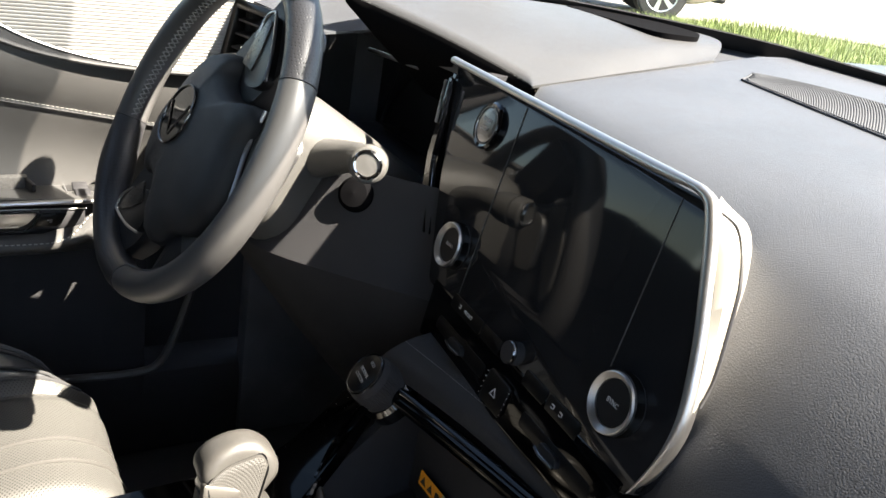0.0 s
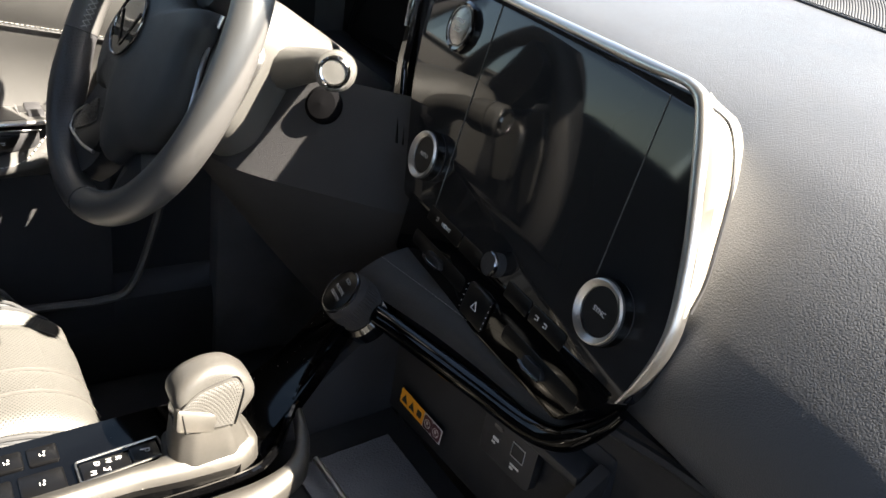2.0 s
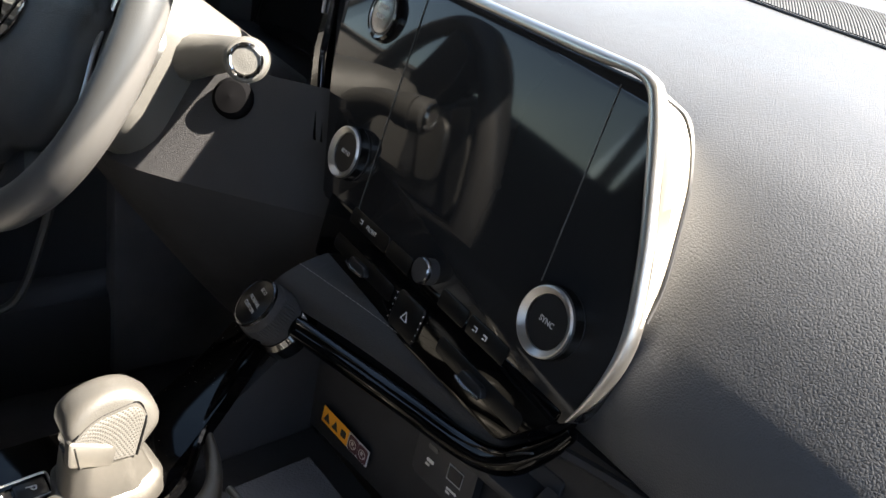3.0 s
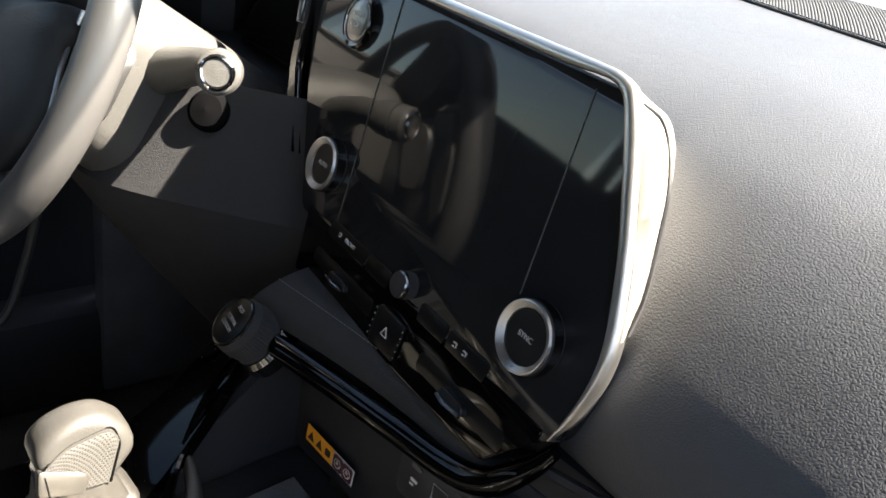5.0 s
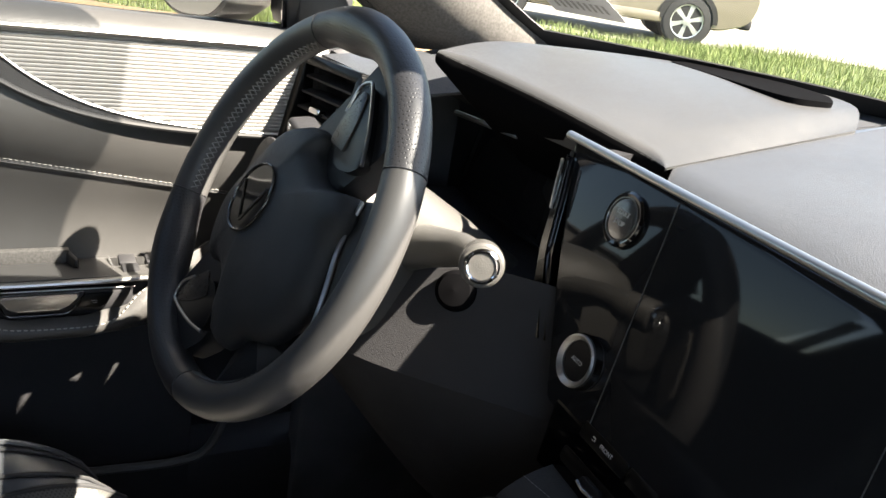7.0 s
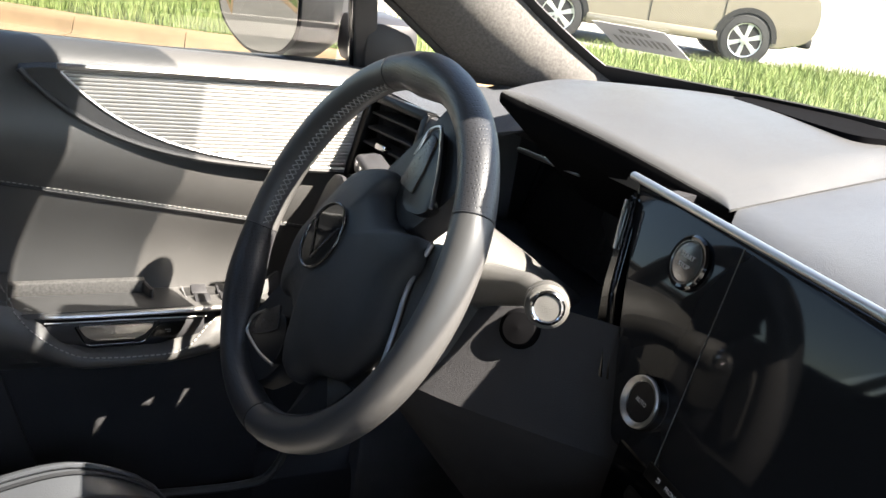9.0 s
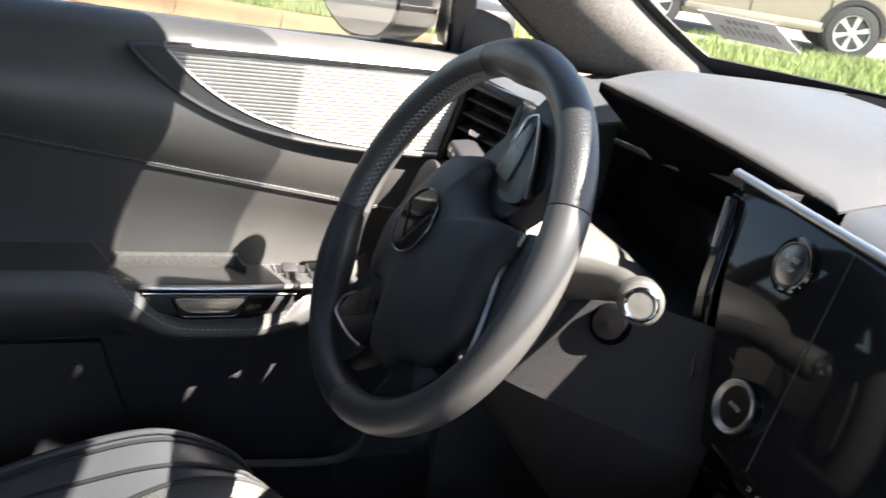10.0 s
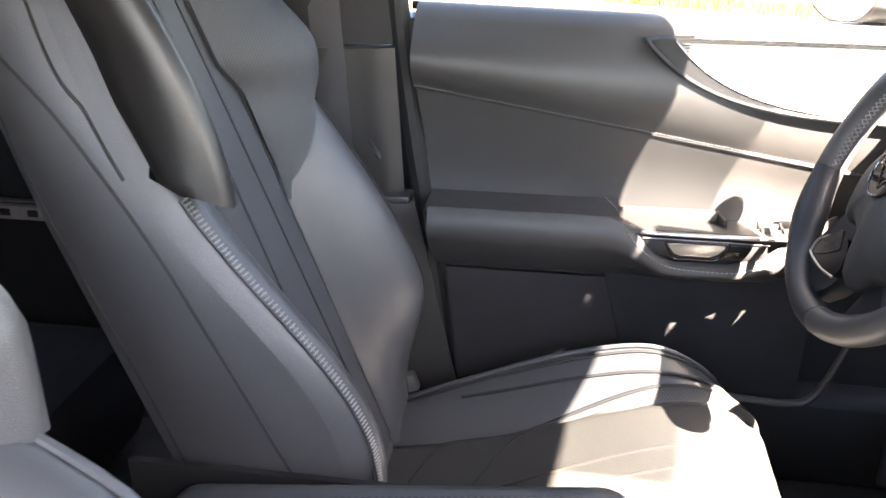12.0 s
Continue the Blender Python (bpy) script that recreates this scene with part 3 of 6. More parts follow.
part("pillar_cover", sheet(pillar_at, 16, 24, -0.012), LINING, a_pillar)
part("pillar_seal", tube([Vector(pillar_at(0.0, k / 24)) + Vector((-0.004, -0.004, 0)) for k in range(25)], 0.006, 8), RUBBER, a_pillar)
screen_glass = thing("windscreen", (0, 1.2, 1.13), "clear laminated windscreen with a black ceramic border", "windscreen", kind="structure")
pane = part("pane", sheet(wind_at, 20, 12), GLASS, screen_glass)
pane.visible_shadow = False
part("black_border", sheet(lambda u, v: Vector(wind_at(u, v * (0.032 + 0.026 / (1 + math.exp((u - 0.34) / 0.03))))) + Vector((0, -0.004, -0.002)), 30, 2, 0.002), PLASTIC, screen_glass)
part("black_border", sheet(lambda u, v: Vector(wind_at(screen_edge(v) - 0.03 + u * 0.038, 0.02 + 0.98 * v)) + Vector((0, -0.004, -0.002)), 2, 16, 0.002), PLASTIC, screen_glass)
part("shade_band", sheet(lambda u, v: Vector(wind_at(0.06 + 0.64 * u, 1.0 - (0.20 - 0.035 * min(1.0, max(0.0, (u - 0.45) / 0.12))) * (1 - v))) + Vector((0, -0.003, -0.003)), 24, 3), SHADE, screen_glass, "tinted band along the top of the windscreen")
# Unseen box added to keep a patch of sun off the lower door.
part("sun_blocker", box_at((-0.150, 0.650, 1.476), (0.12, 0.12, 0.05), 0.015, (-25, 0, 0)), PLASTIC, screen_glass, "unseen black box added behind the mirror to block sun")
part("inside_mirror", box_at((-0.10, 0.68, 1.405), (0.20, 0.035, 0.066), 0.015, (-10, 0, 0)), PLASTIC, screen_glass)

# ---- reflection of a paper slip in the windscreen, built as a sheet ----
def slip_at(u, v, lift=0.004):
    return Vector(wind_at(0.038 + 0.050 * u + 0.008 * (1 - v), 0.118 + 0.062 * v)) + Vector((0.001, -lift, -lift * 0.5))


slip = thing("windscreen_slip_reflection", tuple(slip_at(0.5, 0.5)), "pale reflection of a printed paper slip, built as a white sheet", "sticker")
part("paper", sheet(slip_at, 6, 4, 0.0004), WHITE, slip)
for k in range(9):
    part("print_bar", sheet(lambda u, v, k=k: slip_at(0.14 + 0.085 * k + 0.04 * u, 0.25 + 0.3 * v, 0.0052), 1, 1, 0.0002), STITCH, slip)
for k in range(5):
    part("print_bar", sheet(lambda u, v, k=k: slip_at(0.3 + 0.09 * k + 0.06 * u, 0.68 + 0.14 * v, 0.0052), 1, 1, 0.0002), STITCH, slip)

# ---- dashboard ----
dash = thing("dashboard", (0, 0.8, 0.9), "dark soft-touch grained dashboard with a raised instrument hood", "dashboard")
FACE = [(0.63, 0.893), (0.602, 0.902), (0.594, 0.922), (0.595, 0.948), (0.604, 0.974), (0.620, 1.000), (0.640, 1.028), (0.665, 1.056), (0.694, 1.079), (0.740, 1.099), (0.80, 1.112), (0.95, 1.128), (1.08, 1.134), (1.22, 1.132)]


def crease_at(y):
    """The line where the instrument hood meets the top of the dashboard."""
    t = (y - 0.715) / 0.267
    return Vector((-0.223 - 0.017 * t, y, 1.102 + 0.033 * min(1.3, t)))


def face_profile(v):
    s = v * (len(FACE) - 1)
    k = min(int(s), len(FACE) - 2)
    t = s - k
    p0, p1, p2, p3 = (Vector(FACE[max(0, min(len(FACE) - 1, k + d))]) for d in (-1, 0, 1, 2))
    return 0.5 * (2 * p1 + (p2 - p0) * t + (2 * p0 - 5 * p1 + 4 * p2 - p3) * t * t + (3 * p1 - p0 - 3 * p2 + p3) * t ** 3)


def dash_at(u, v):
    y, z = face_profile(v)
    left = crease_at(y).x - 0.004 if y > 0.715 else -0.227 + 0.95 * (0.715 - y)
    x = left + (0.74 - left) * u
    cant = -0.09 * (min(x, 0.35) - 0.117)
    y += cant * (1 - v) + max(0.0, x - 0.3) * 0.10
    y = min(y, base_line(x) + 0.02)
    if y > 0.70:
        crease = crease_at(max(y, 0.715)).z - 0.0015
        z += (crease - z) * math.exp(-max(0.0, x - left) / 0.12) * min(1.0, max(0.0, (y - 0.70) / 0.03))
    return (x, y, z)


part("upper_panel", sheet(dash_at, 44, 44, -0.012), DASH, dash)

HOOD_A, HOOD_B = Vector((-0.470, 0.612, 1.145)), Vector((-0.223, 0.715, 1.102))
HOOD_BACK = smooth_path([(-0.545, 0.775, 1.150), (-0.528, 0.870, 1.151), (-0.505, 0.950, 1.151), (-0.470, 1.006, 1.151), (-0.405, 1.041, 1.151), (-0.330, 1.051, 1.151), (-0.280, 1.025, 1.150), (-0.243, 0.978, 1.148)], 8)


def hood_far(s):
    k = min(int(s * 56), 55)
    return HOOD_BACK[k].lerp(HOOD_BACK[k + 1], s * 56 - k)


def hood_at(u, v):
    near, far = HOOD_A.lerp(HOOD_B, u), hood_far(u)
    near.z += 0.004 * math.sin(math.pi * u)
    full = 1 - max(max(0.0, (u - 0.86) / 0.14) ** 2, 0.6 * max(0.0, 1 - u / 0.10))
    if v < 0.3:
        w = v / 0.3
        if w < 0.5:
            return near + Vector((0.02, 0.09, -0.10)).lerp(Vector((0, 0.012, -0.030)), w / 0.5) * full
        a = (w - 0.5) / 0.5 * math.pi / 2
        return near + Vector((0, 0.012 - 0.012 * math.sin(a) + 0.026 * (1 - math.cos(a)), -0.030 + 0.033 * math.sin(a))) * full
    w = (v - 0.3) / 0.7
    p = (near + Vector((0, 0.026, 0.003)) * full).lerp(far, w)
    crown = 1.0 - max(0.0, (u - 0.5) / 0.5) ** 1.6
    p.z += ((far.z - near.z) * ((1 - (1 - w) ** 2.0) - w) + 0.004 * math.sin(math.pi * w)) * crown
    fall = max(0.0, (u - 0.82) / 0.18)
    p.z -= 0.012 * w * fall * fall * (3 - 2 * fall)
    return p


part("instrument_hood", sheet(lambda u, v: hood_at(u, 0.235 + 0.765 * v), 56, 48, -0.003), HOOD, dash, "smooth grey leatherette instrument hood", sharp=50)
# Shade below the hood's edge is put into this black colour.
part("hood_underside", sheet(lambda u, v: hood_at(u, 0.24 * v), 40, 14, 0), SLOT_SHADE, dash, "instrument hood underside, its shade put into the black colour")
slot_line = round_corners([(-0.478, 0.936), (-0.486, 0.975), (-0.440, 1.005), (-0.379, 1.034), (-0.322, 1.030), (-0.284, 0.988), (-0.298, 0.939), (-0.345, 0.933)], [0.004, 0.02, 0.05, 0.04, 0.02, 0.01, 0.02, 0.05], 4)


def hood_top(x, y):
    """Height of the hood over a place of the plan."""
    best = min((Vector(hood_at(i / 40, 0.5 + 0.5 * j / 30)) for i in range(41) for j in range(31)), key=lambda p: (p.x - x) ** 2 + (p.y - y) ** 2)
    return best.z


slot_z = max(hood_top(x, y) for x in (-0.46, -0.42, -0.38, -0.34, -0.31) for y in (0.94, 0.96, 0.98, 1.0, 1.02)) + 0.0008
part("defroster_slot", loft([[Vector((x, y, z)) for x, y in slot_line] for z in (slot_z - 0.012, slot_z)]), SLOT_SHADE, dash, "black defroster slot in the hood")
# shelf under the windscreen on the driver's side
part("screen_shelf", sheet(lambda u, v: (-0.68 + 0.39 * u, (0.70 + 0.05 * u) * (1 - v) + v * (base_line(-0.68 + 0.39 * u) + 0.02), 1.106 - 0.012 * u + (0.034 + 0.012 * u) * v), 12, 6, -0.003), DASH, dash)
# end of the dashboard beside the door
part("end_panel", sheet(lambda u, v: (-0.672 + 0.2 * u, 0.575 + 0.13 * v + 0.02 * u, 1.098 + 0.014 * v - 0.0 * u), 6, 4, -0.003), DASH, dash)
part("end_cap", box_at((-0.655, 0.64, 0.93), (0.03, 0.16, 0.33), 0.01), DARK, dash)
# speaker grille under the windscreen
def dash_top(x, y):
    """Point of the dashboard's top over a place of the plan."""
    lo, hi = 0.6, 1.0
    for _ in range(18):
        v = (lo + hi) / 2
        y0 = face_profile(v)[0]
        left = crease_at(y0).x - 0.004
        p = dash_at((x - left) / (0.74 - left), v)
        lo, hi = (v, hi) if p[1] < y else (lo, v)
    return Vector((x, y, p[2]))


def grille_at(u, v):
    x = -0.172 + 0.70 * u - 0.018 * v
    near = 0.950 - 0.17 * (x + 0.172) + 0.25 * max(0.0, x - 0.25)
    wide = 0.030 + 0.095 * (1 - math.exp(-max(0.0, x + 0.19) / 0.10)) - 0.10 * max(0.0, x - 0.2)
    return dash_top(x, near + wide * v) + Vector((0, 0, 0.0010))


speaker = part("speaker_grille", sheet(grille_at, 60, 8, 0.0004), PLASTIC, dash, "fine perforated grey speaker grille")
mesh_bars = bmesh.new()
for k in range(228):
    u = k / 208
    run = [(u - 0.09 * j / 6, 0.02 + 0.96 * j / 6) for j in range(7)]
    run = [(a, b) for a, b in run if 0.0 <= a <= 1.0]
    if len(run) > 1:
        tube([Vector(grille_at(a, b)) + Vector((0, 0, 0.0008)) for a, b in run], 0.0011, 8, mesh_bars)
part("grille_mesh", mesh_bars, GRILLE, speaker)
rim_pts = [Vector(grille_at(0, k / 6)) for k in range(6)] + [Vector(grille_at(k / 40, 1)) for k in range(40)] + [Vector(grille_at(1, 1 - k / 6)) for k in range(6)] + [Vector(grille_at(1 - k / 40, 0)) for k in range(40)]
part("grille_rim", tube([p + Vector((0, 0, 0.0002)) for p in rim_pts], 0.0012, 6, closed=True), GRILLE, speaker)

# knee panel and lower dashboard


def knee_at(u, v):
    x = -0.64 + 0.47 * u
    z = 0.995 - 0.30 * v
    y = 0.5505 + 0.9 * (0.02 * math.log(1 + math.exp((x + 0.33) / 0.02)) - 0.044)
    if z > 0.893:
        y += 0.6 * (z - 0.952)
    else:
        y += 0.6 * (0.893 - 0.952) + 0.9 * (0.893 - z) ** 1.15
    return (x, y, z)


part("knee_panel", sheet(knee_at, 36, 24, 0.012), DARK, dash)
part("lower_glove_panel", sheet(lambda u, v: (0.120 + 0.625 * u, 0.596 + 0.05 * u + 0.10 * v * v, 0.897 - 0.345 * v), 10, 10, 0.02), DARK, dash)
part("lower_seam", tube(smooth_path([(0.140, 0.585, 0.893), (0.20, 0.597, 0.896), (0.30, 0.604, 0.898), (0.74, 0.645, 0.90)], 5), 0.004, 6), PLASTIC, dash)
part("core", box_at((-0.30, 0.90, 0.92), (0.84, 0.24, 0.32), 0.02), PLASTIC, dash)
part("core", box_at((0.40, 0.95, 0.88), (0.62, 0.36, 0.36), 0.02), PLASTIC, dash)
part("core", box_at((-0.02, 0.78, 0.80), (0.30, 0.26, 0.50), 0.02), PLASTIC, dash)
part("kick_panel", box_at((-0.70, 0.85, 0.75), (0.04, 0.5, 0.7), 0.01), CARPET, dash)
part("footwell_wall", box_at((-0.36, 1.02, 0.60), (0.72, 0.04, 0.75), 0.01, (-12, 0, 0)), CARPET, dash)

# ---- instrument cluster ----
cluster = thing("instrument_cluster", (-0.42, 0.74, 1.0), "unlit black instrument display deep under the hood", "instrument cluster")
cm = frame_at((-0.43, 0.735, 1.025), (1, -0.03, 0), (0, 0.25, 1))
part("display", plate(rounded(0.25, 0.125, 0.012), cm, 0.012, 0.003), SCREEN, cluster)
part("bezel", plate(rounded(0.31, 0.20, 0.02), cm @ Matrix.Translation((0, 0, -0.012)), 0.02, 0.004), GLOSS, cluster)
side = bmesh.new()
loft([[Vector((-0.272, 0.655, 1.098)), Vector((-0.285, 0.655, 1.098)), Vector((-0.296, 0.74, 1.105)), Vector((-0.272, 0.74, 1.105))],
      [Vector((-0.245, 0.628, 1.02)), Vector((-0.262, 0.628, 1.02)), Vector((-0.29, 0.73, 1.03)), Vector((-0.245, 0.73, 1.03))],
      [Vector((-0.21, 0.612, 0.95)), Vector((-0.232, 0.61, 0.95)), Vector((-0.28, 0.72, 0.94)), Vector((-0.21, 0.72, 0.94))]], bm=side)
bmesh.ops.bevel(side, geom=list(side.edges), offset=0.004, segments=2, affect="EDGES")
part("side_fin", side, GLOSS, cluster)
# Silver tube laid on the gloss fin as its painted highlight.
part("side_fin_highlight", tube(smooth_path([(-0.279, 0.650, 1.092), (-0.272, 0.643, 1.072), (-0.265, 0.637, 1.052)], 4), 0.0016, 6), SILVER, cluster)
part("hood_lining", sheet(lambda u, v: (-0.60 + 0.34 * u, 0.66 + 0.03 * u + 0.10 * v, 1.09 - 0.0 * u + 0.012 * v), 8, 4, 0.01), PLASTIC, cluster)
part("lower_fill", box_at((-0.42, 0.70, 0.93), (0.36, 0.12, 0.06), 0.01), PLASTIC, cluster)
part("silver_line", tube([(-0.50, 0.668, 1.076), (-0.40, 0.684, 1.078)], 0.003, 6), SILVER, cluster)

# ---- air vent at the end of the dashboard ----
vent = thing("air_vent", (-0.59, 0.55, 1.05), "black side air vent with slats and a chrome tab", "air vent")
vm = frame_at((-0.60, 0.552, 1.045), (0.97, 0.22, 0), (0, 0.25, 1))
shell = bmesh.new()
for c, sz in (((0, 0.052, -0.02), (0.115, 0.012, 0.05)), ((0, -0.052, -0.02), (0.115, 0.012, 0.05)), ((-0.055, 0, -0.02), (0.012, 0.11, 0.05)), ((0.055, 0, -0.02), (0.012, 0.11, 0.05))):
    rbox(shell, sz, vm @ Matrix.Translation(c), 0.003)
part("housing", shell, BLACK_KEY, vent)
part("back", rbox(bmesh.new(), (0.11, 0.11, 0.004), vm @ Matrix.Translation((0, 0, -0.045)), 0), PLASTIC, vent)
for k in range(5):
    part("slat", rbox(bmesh.new(), (0.1, 0.0035, 0.022), vm @ Matrix.Translation((0, -0.036 + 0.018 * k, -0.012)) @ pose(0, 0, 0, 20, 0, 0), 0.0015), PLASTIC, vent)
part("tab", rbox(bmesh.new(), (0.02, 0.007, 0.012), vm @ Matrix.Translation((0.0, 0.0, 0.004)), 0.002), CHROME, vent)
part("surround", box_at((-0.535, 0.585, 1.03), (0.04, 0.05, 0.13), 0.008, (-14, 0, 12)), PLASTIC, vent)

# ---- centre display ----
SX = Vector((1, -0.09, 0)).normalized()
SY = Vector((0, 0.28, 1)).normalized()
SM = frame_at((-0.065, 0.627 - 0.09 * (-0.065 - 0.117) + 0.28 * (1.015 - 1.106), 1.015), SX, SY)
display = thing("centre_display", tuple(SM.translation), "large unlit black touch display in a silver frame", "touch display")


def sp(x, z):
    """Screen-plane coordinates of a place given by its x and height."""
    y = 0.627 - 0.09 * (x - 0.117) + 0.28 * (z - 1.106)
    p = SM.inverted() @ Vector((x, y, z))
    return (p.x, p.y)


glass_outline = round_corners([sp(-0.284, 1.108), sp(0.108, 1.106), sp(0.135, 1.062), sp(0.158, 1.004), sp(0.163, 0.965), sp(0.154, 0.918), sp(-0.175, 0.922), sp(-0.225, 1.00)], [0.006, 0.016, 0.03, 0.03, 0.03, 0.02, 0.006, 0.01], 6)
body = plate(glass_outline, SM, 0.012, 0.0015)
part("glass_panel", body, SCREEN, display, "glossy black glass panel")
back_outline = round_corners([sp(-0.27, 1.10), sp(0.05, 1.09), sp(0.10, 0.98), sp(0.10, 0.90), sp(-0.16, 0.90), sp(-0.215, 1.0)], 0.01, 3)
part("back_case", plate(back_outline, SM @ Matrix.Translation((0, 0, -0.013)), 0.05, 0.002), PLASTIC, display)
# silver frame along the top and round the passenger side
frame_in = [(-0.296, 1.106), (-0.05, 1.106), (0.04, 1.1055), (0.0777, 1.1072), (0.0885, 1.107), (0.0970, 1.105), (0.1045, 1.0985), (0.1145, 1.082), (0.1285, 1.056), (0.1415, 1.0306), (0.1520, 1.004), (0.1565, 0.9904), (0.1592, 0.9755), (0.1586, 0.9585), (0.1545, 0.9385), (0.1505, 0.925)]
frame_out = [(-0.296, 1.1130), (-0.05, 1.1130), (0.04, 1.1135), (0.0843, 1.1135), (0.0945, 1.1125), (0.1025, 1.1105), (0.1095, 1.1060), (0.1230, 1.086), (0.1362, 1.0605), (0.1488, 1.035), (0.1592, 1.009), (0.1638, 0.9955), (0.1664, 0.981), (0.1655, 0.964), (0.1605, 0.944), (0.1530, 0.9255)]
line_in = smooth_path([Vector((*sp(x, z), 0)) for x, z in frame_in], 6)
line_out = smooth_path([Vector((*sp(x, z), 0)) for x, z in frame_out], 6)
rings = []
for p, q in zip(line_in, line_out):
    prof = [(0, -0.003)] + [(0.5 - 0.5 * math.cos(math.pi * k / 8), 0.0038 * math.sin(math.pi * k / 8) - 0.0015 * (k / 8)) for k in range(9)] + [(0.97, -0.004), (0.6, -0.010)]
    rings.append([SM @ (p.lerp(q, o) + Vector((0, 0, h))) for o, h in prof])
part("silver_frame", loft(rings), SILVER, display, "satin silver frame", sharp=60)
# silver cheek on the passenger side
cheek_in = [(0.1080, 1.1055), (0.1125, 1.102), (0.1180, 1.0945), (0.1225, 1.0862), (0.1290, 1.0735), (0.1362, 1.061), (0.1425, 1.0484), (0.1485, 1.0358), (0.1543, 1.0228), (0.1592, 1.0097), (0.1636, 0.9963), (0.1658, 0.985)]
cheek_out = [(0.1064, 1.1023), (0.1150, 1.1003), (0.1207, 1.0979), (0.1276, 1.0929), (0.1335, 1.0858), (0.1380, 1.0785), (0.1443, 1.0655), (0.1483, 1.0518), (0.1520, 1.0379), (0.1555, 1.0238), (0.1580, 1.0091), (0.1600, 0.9939)]
cheek_deep = [0.006, 0.010] + [0.012] * 9 + [0.009]
rings = []
for (xa, za), (xb, zb), deep in zip(cheek_in, cheek_out, cheek_deep):
    p, q = SM @ Vector((*sp(xa, za), -0.0025)), SM @ Vector((*sp(xb, zb), -deep))
    rings.append([p, p.lerp(q, 0.5) + Vector((0.0015, -0.0015, 0)), q, q + Vector((-0.030, 0.05, -0.012)), p + Vector((-0.04, 0.05, -0.01))])
rings = [[Vector(v) for v in r] for r in rings]
cols = [smooth_path([r[k] for r in rings], 4) for k in range(5)]
part("silver_cheek", loft([[c[k] for c in cols] for k in range(len(cols[0]))]), CHEEK, display, "pale champagne trim beside the display")
gap_line = smooth_path([SM @ Vector((*sp(x, z), -d - 0.003)) for (x, z), d in zip(cheek_out, cheek_deep)], 4)
part("trim_gap", tube(gap_line, 0.0013, 6), PLASTIC, display)
# fine edges of the active area
part("fine_line", tube([SM @ Vector((*sp(0.081, 1.10), 0.0004)), SM @ Vector((*sp(0.0885, 0.980), 0.0004))], 0.0004, 5), GREY, display)
part("fine_line", tube([SM @ Vector((*sp(-0.1342, 1.103), 0.0004)), SM @ Vector((*sp(-0.1172, 0.928), 0.0004))], 0.0004, 5), GREY, display)


def dial(x, z, text, r):
    """A climate dial with a knurled skirt and a chrome ring."""
    c = SM @ Matrix.Translation((*sp(x, z), 0)) @ Matrix.Diagonal((1, 1, 0.62, 1))
    d = part("dial", lathe([(r, 0.0), (r, 0.010), (r * 0.985, 0.016), (r * 0.97, 0.017), (r * 0.76, 0.013), (r * 0.74, 0.012), (0, 0.012)], c, 56), DARK, display)
    knurl = loft([[c @ Vector((q * math.cos(math.pi * k / 64), q * math.sin(math.pi * k / 64), h)) for k, q in ((k, r + (0.0006 if k % 2 else 0.0001)) for k in range(128))] for h in (0.002, 0.014)], cap=False)
    part("knurling", knurl, DARK_CHROME, d)
    part("ring", lathe([(r * 0.985, 0.0165), (r * 0.965, 0.0195), (r * 0.93, 0.020), (r * 0.76, 0.0150), (r * 0.75, 0.012)], c, 56), SILVER, d)
    part("face", lathe([(r * 0.73, 0.012), (r * 0.73, 0.0135), (0.0, 0.014)], c, 40), DIAL_FACE, d)
    words(text, 0.0050, c @ Matrix.Translation((0, 0, 0.0143)), WHITE, "lettering", d)
    return d


dial(-0.1515, 0.9658, "AUTO", 0.0215)
dial(0.1128, 0.9655, "SYNC", 0.0222)
# start button
c = SM @ Matrix.Translation((*sp(-0.1795, 1.0728), 0))
start = part("start_button", lathe([(0.0225, 0), (0.0225, 0.003), (0.0205, 0.0048), (0.0165, 0.004), (0.016, 0.003), (0, 0.003)], c, 40), GLOSS, display)
part("ring", lathe([(0.0180, 0.0040), (0.0178, 0.0052), (0.0170, 0.0052), (0.0166, 0.004)], c, 40), DARK_CHROME, start)
part("cap", lathe([(0.0165, 0.003), (0.016, 0.0042), (0.012, 0.0048), (0, 0.005)], c, 40), DARK_CHROME, start)
words("START", 0.0056, c @ Matrix.Translation((0, 0.0045, 0.0055)), WHITE, "lettering", start)
words("STOP", 0.0056, c @ Matrix.Translation((0, -0.0035, 0.0055)), WHITE, "lettering", start)
# key row under the display
row = [sp(-0.128, 0.93), sp(0.096, 0.926)]
keys_y = sp(0, 0.9275)[1]
for x0, x1 in ((-0.124, -0.065), (-0.064, -0.030), (0.010, 0.044), (0.045, 0.089)):
    a, b = sp(x0, 0.922)[0], sp(x1, 0.922)[0]
    part("key", plate(rounded(b - a - 0.001, 0.013, 0.002, 3, (a + b) / 2, keys_y), SM @ Matrix.Translation((0, 0, 0.0009)), 0.008, 0.0004), BLACK_KEY, display)
words("FRONT", 0.0048, SM @ Matrix.Translation((sp(-0.090, 0.922)[0], keys_y, 0.0013)), WHITE, "lettering", display)
for x, w in ((-0.107, 0.006), (0.054, 0.007), (0.065, 0.007)):
    part("key_symbol", bar_glyphs(SM @ Matrix.Translation((0, 0, 0.0013)), [(sp(x, 0.9)[0], keys_y + 0.0015, w * 0.6, 0.0010), (sp(x, 0.9)[0] - w * 0.15, keys_y - 0.0012, w * 0.3, 0.0008), (sp(x, 0.9)[0] + w * 0.22, keys_y - 0.0002, w * 0.12, 0.0022)]), WHITE, display)
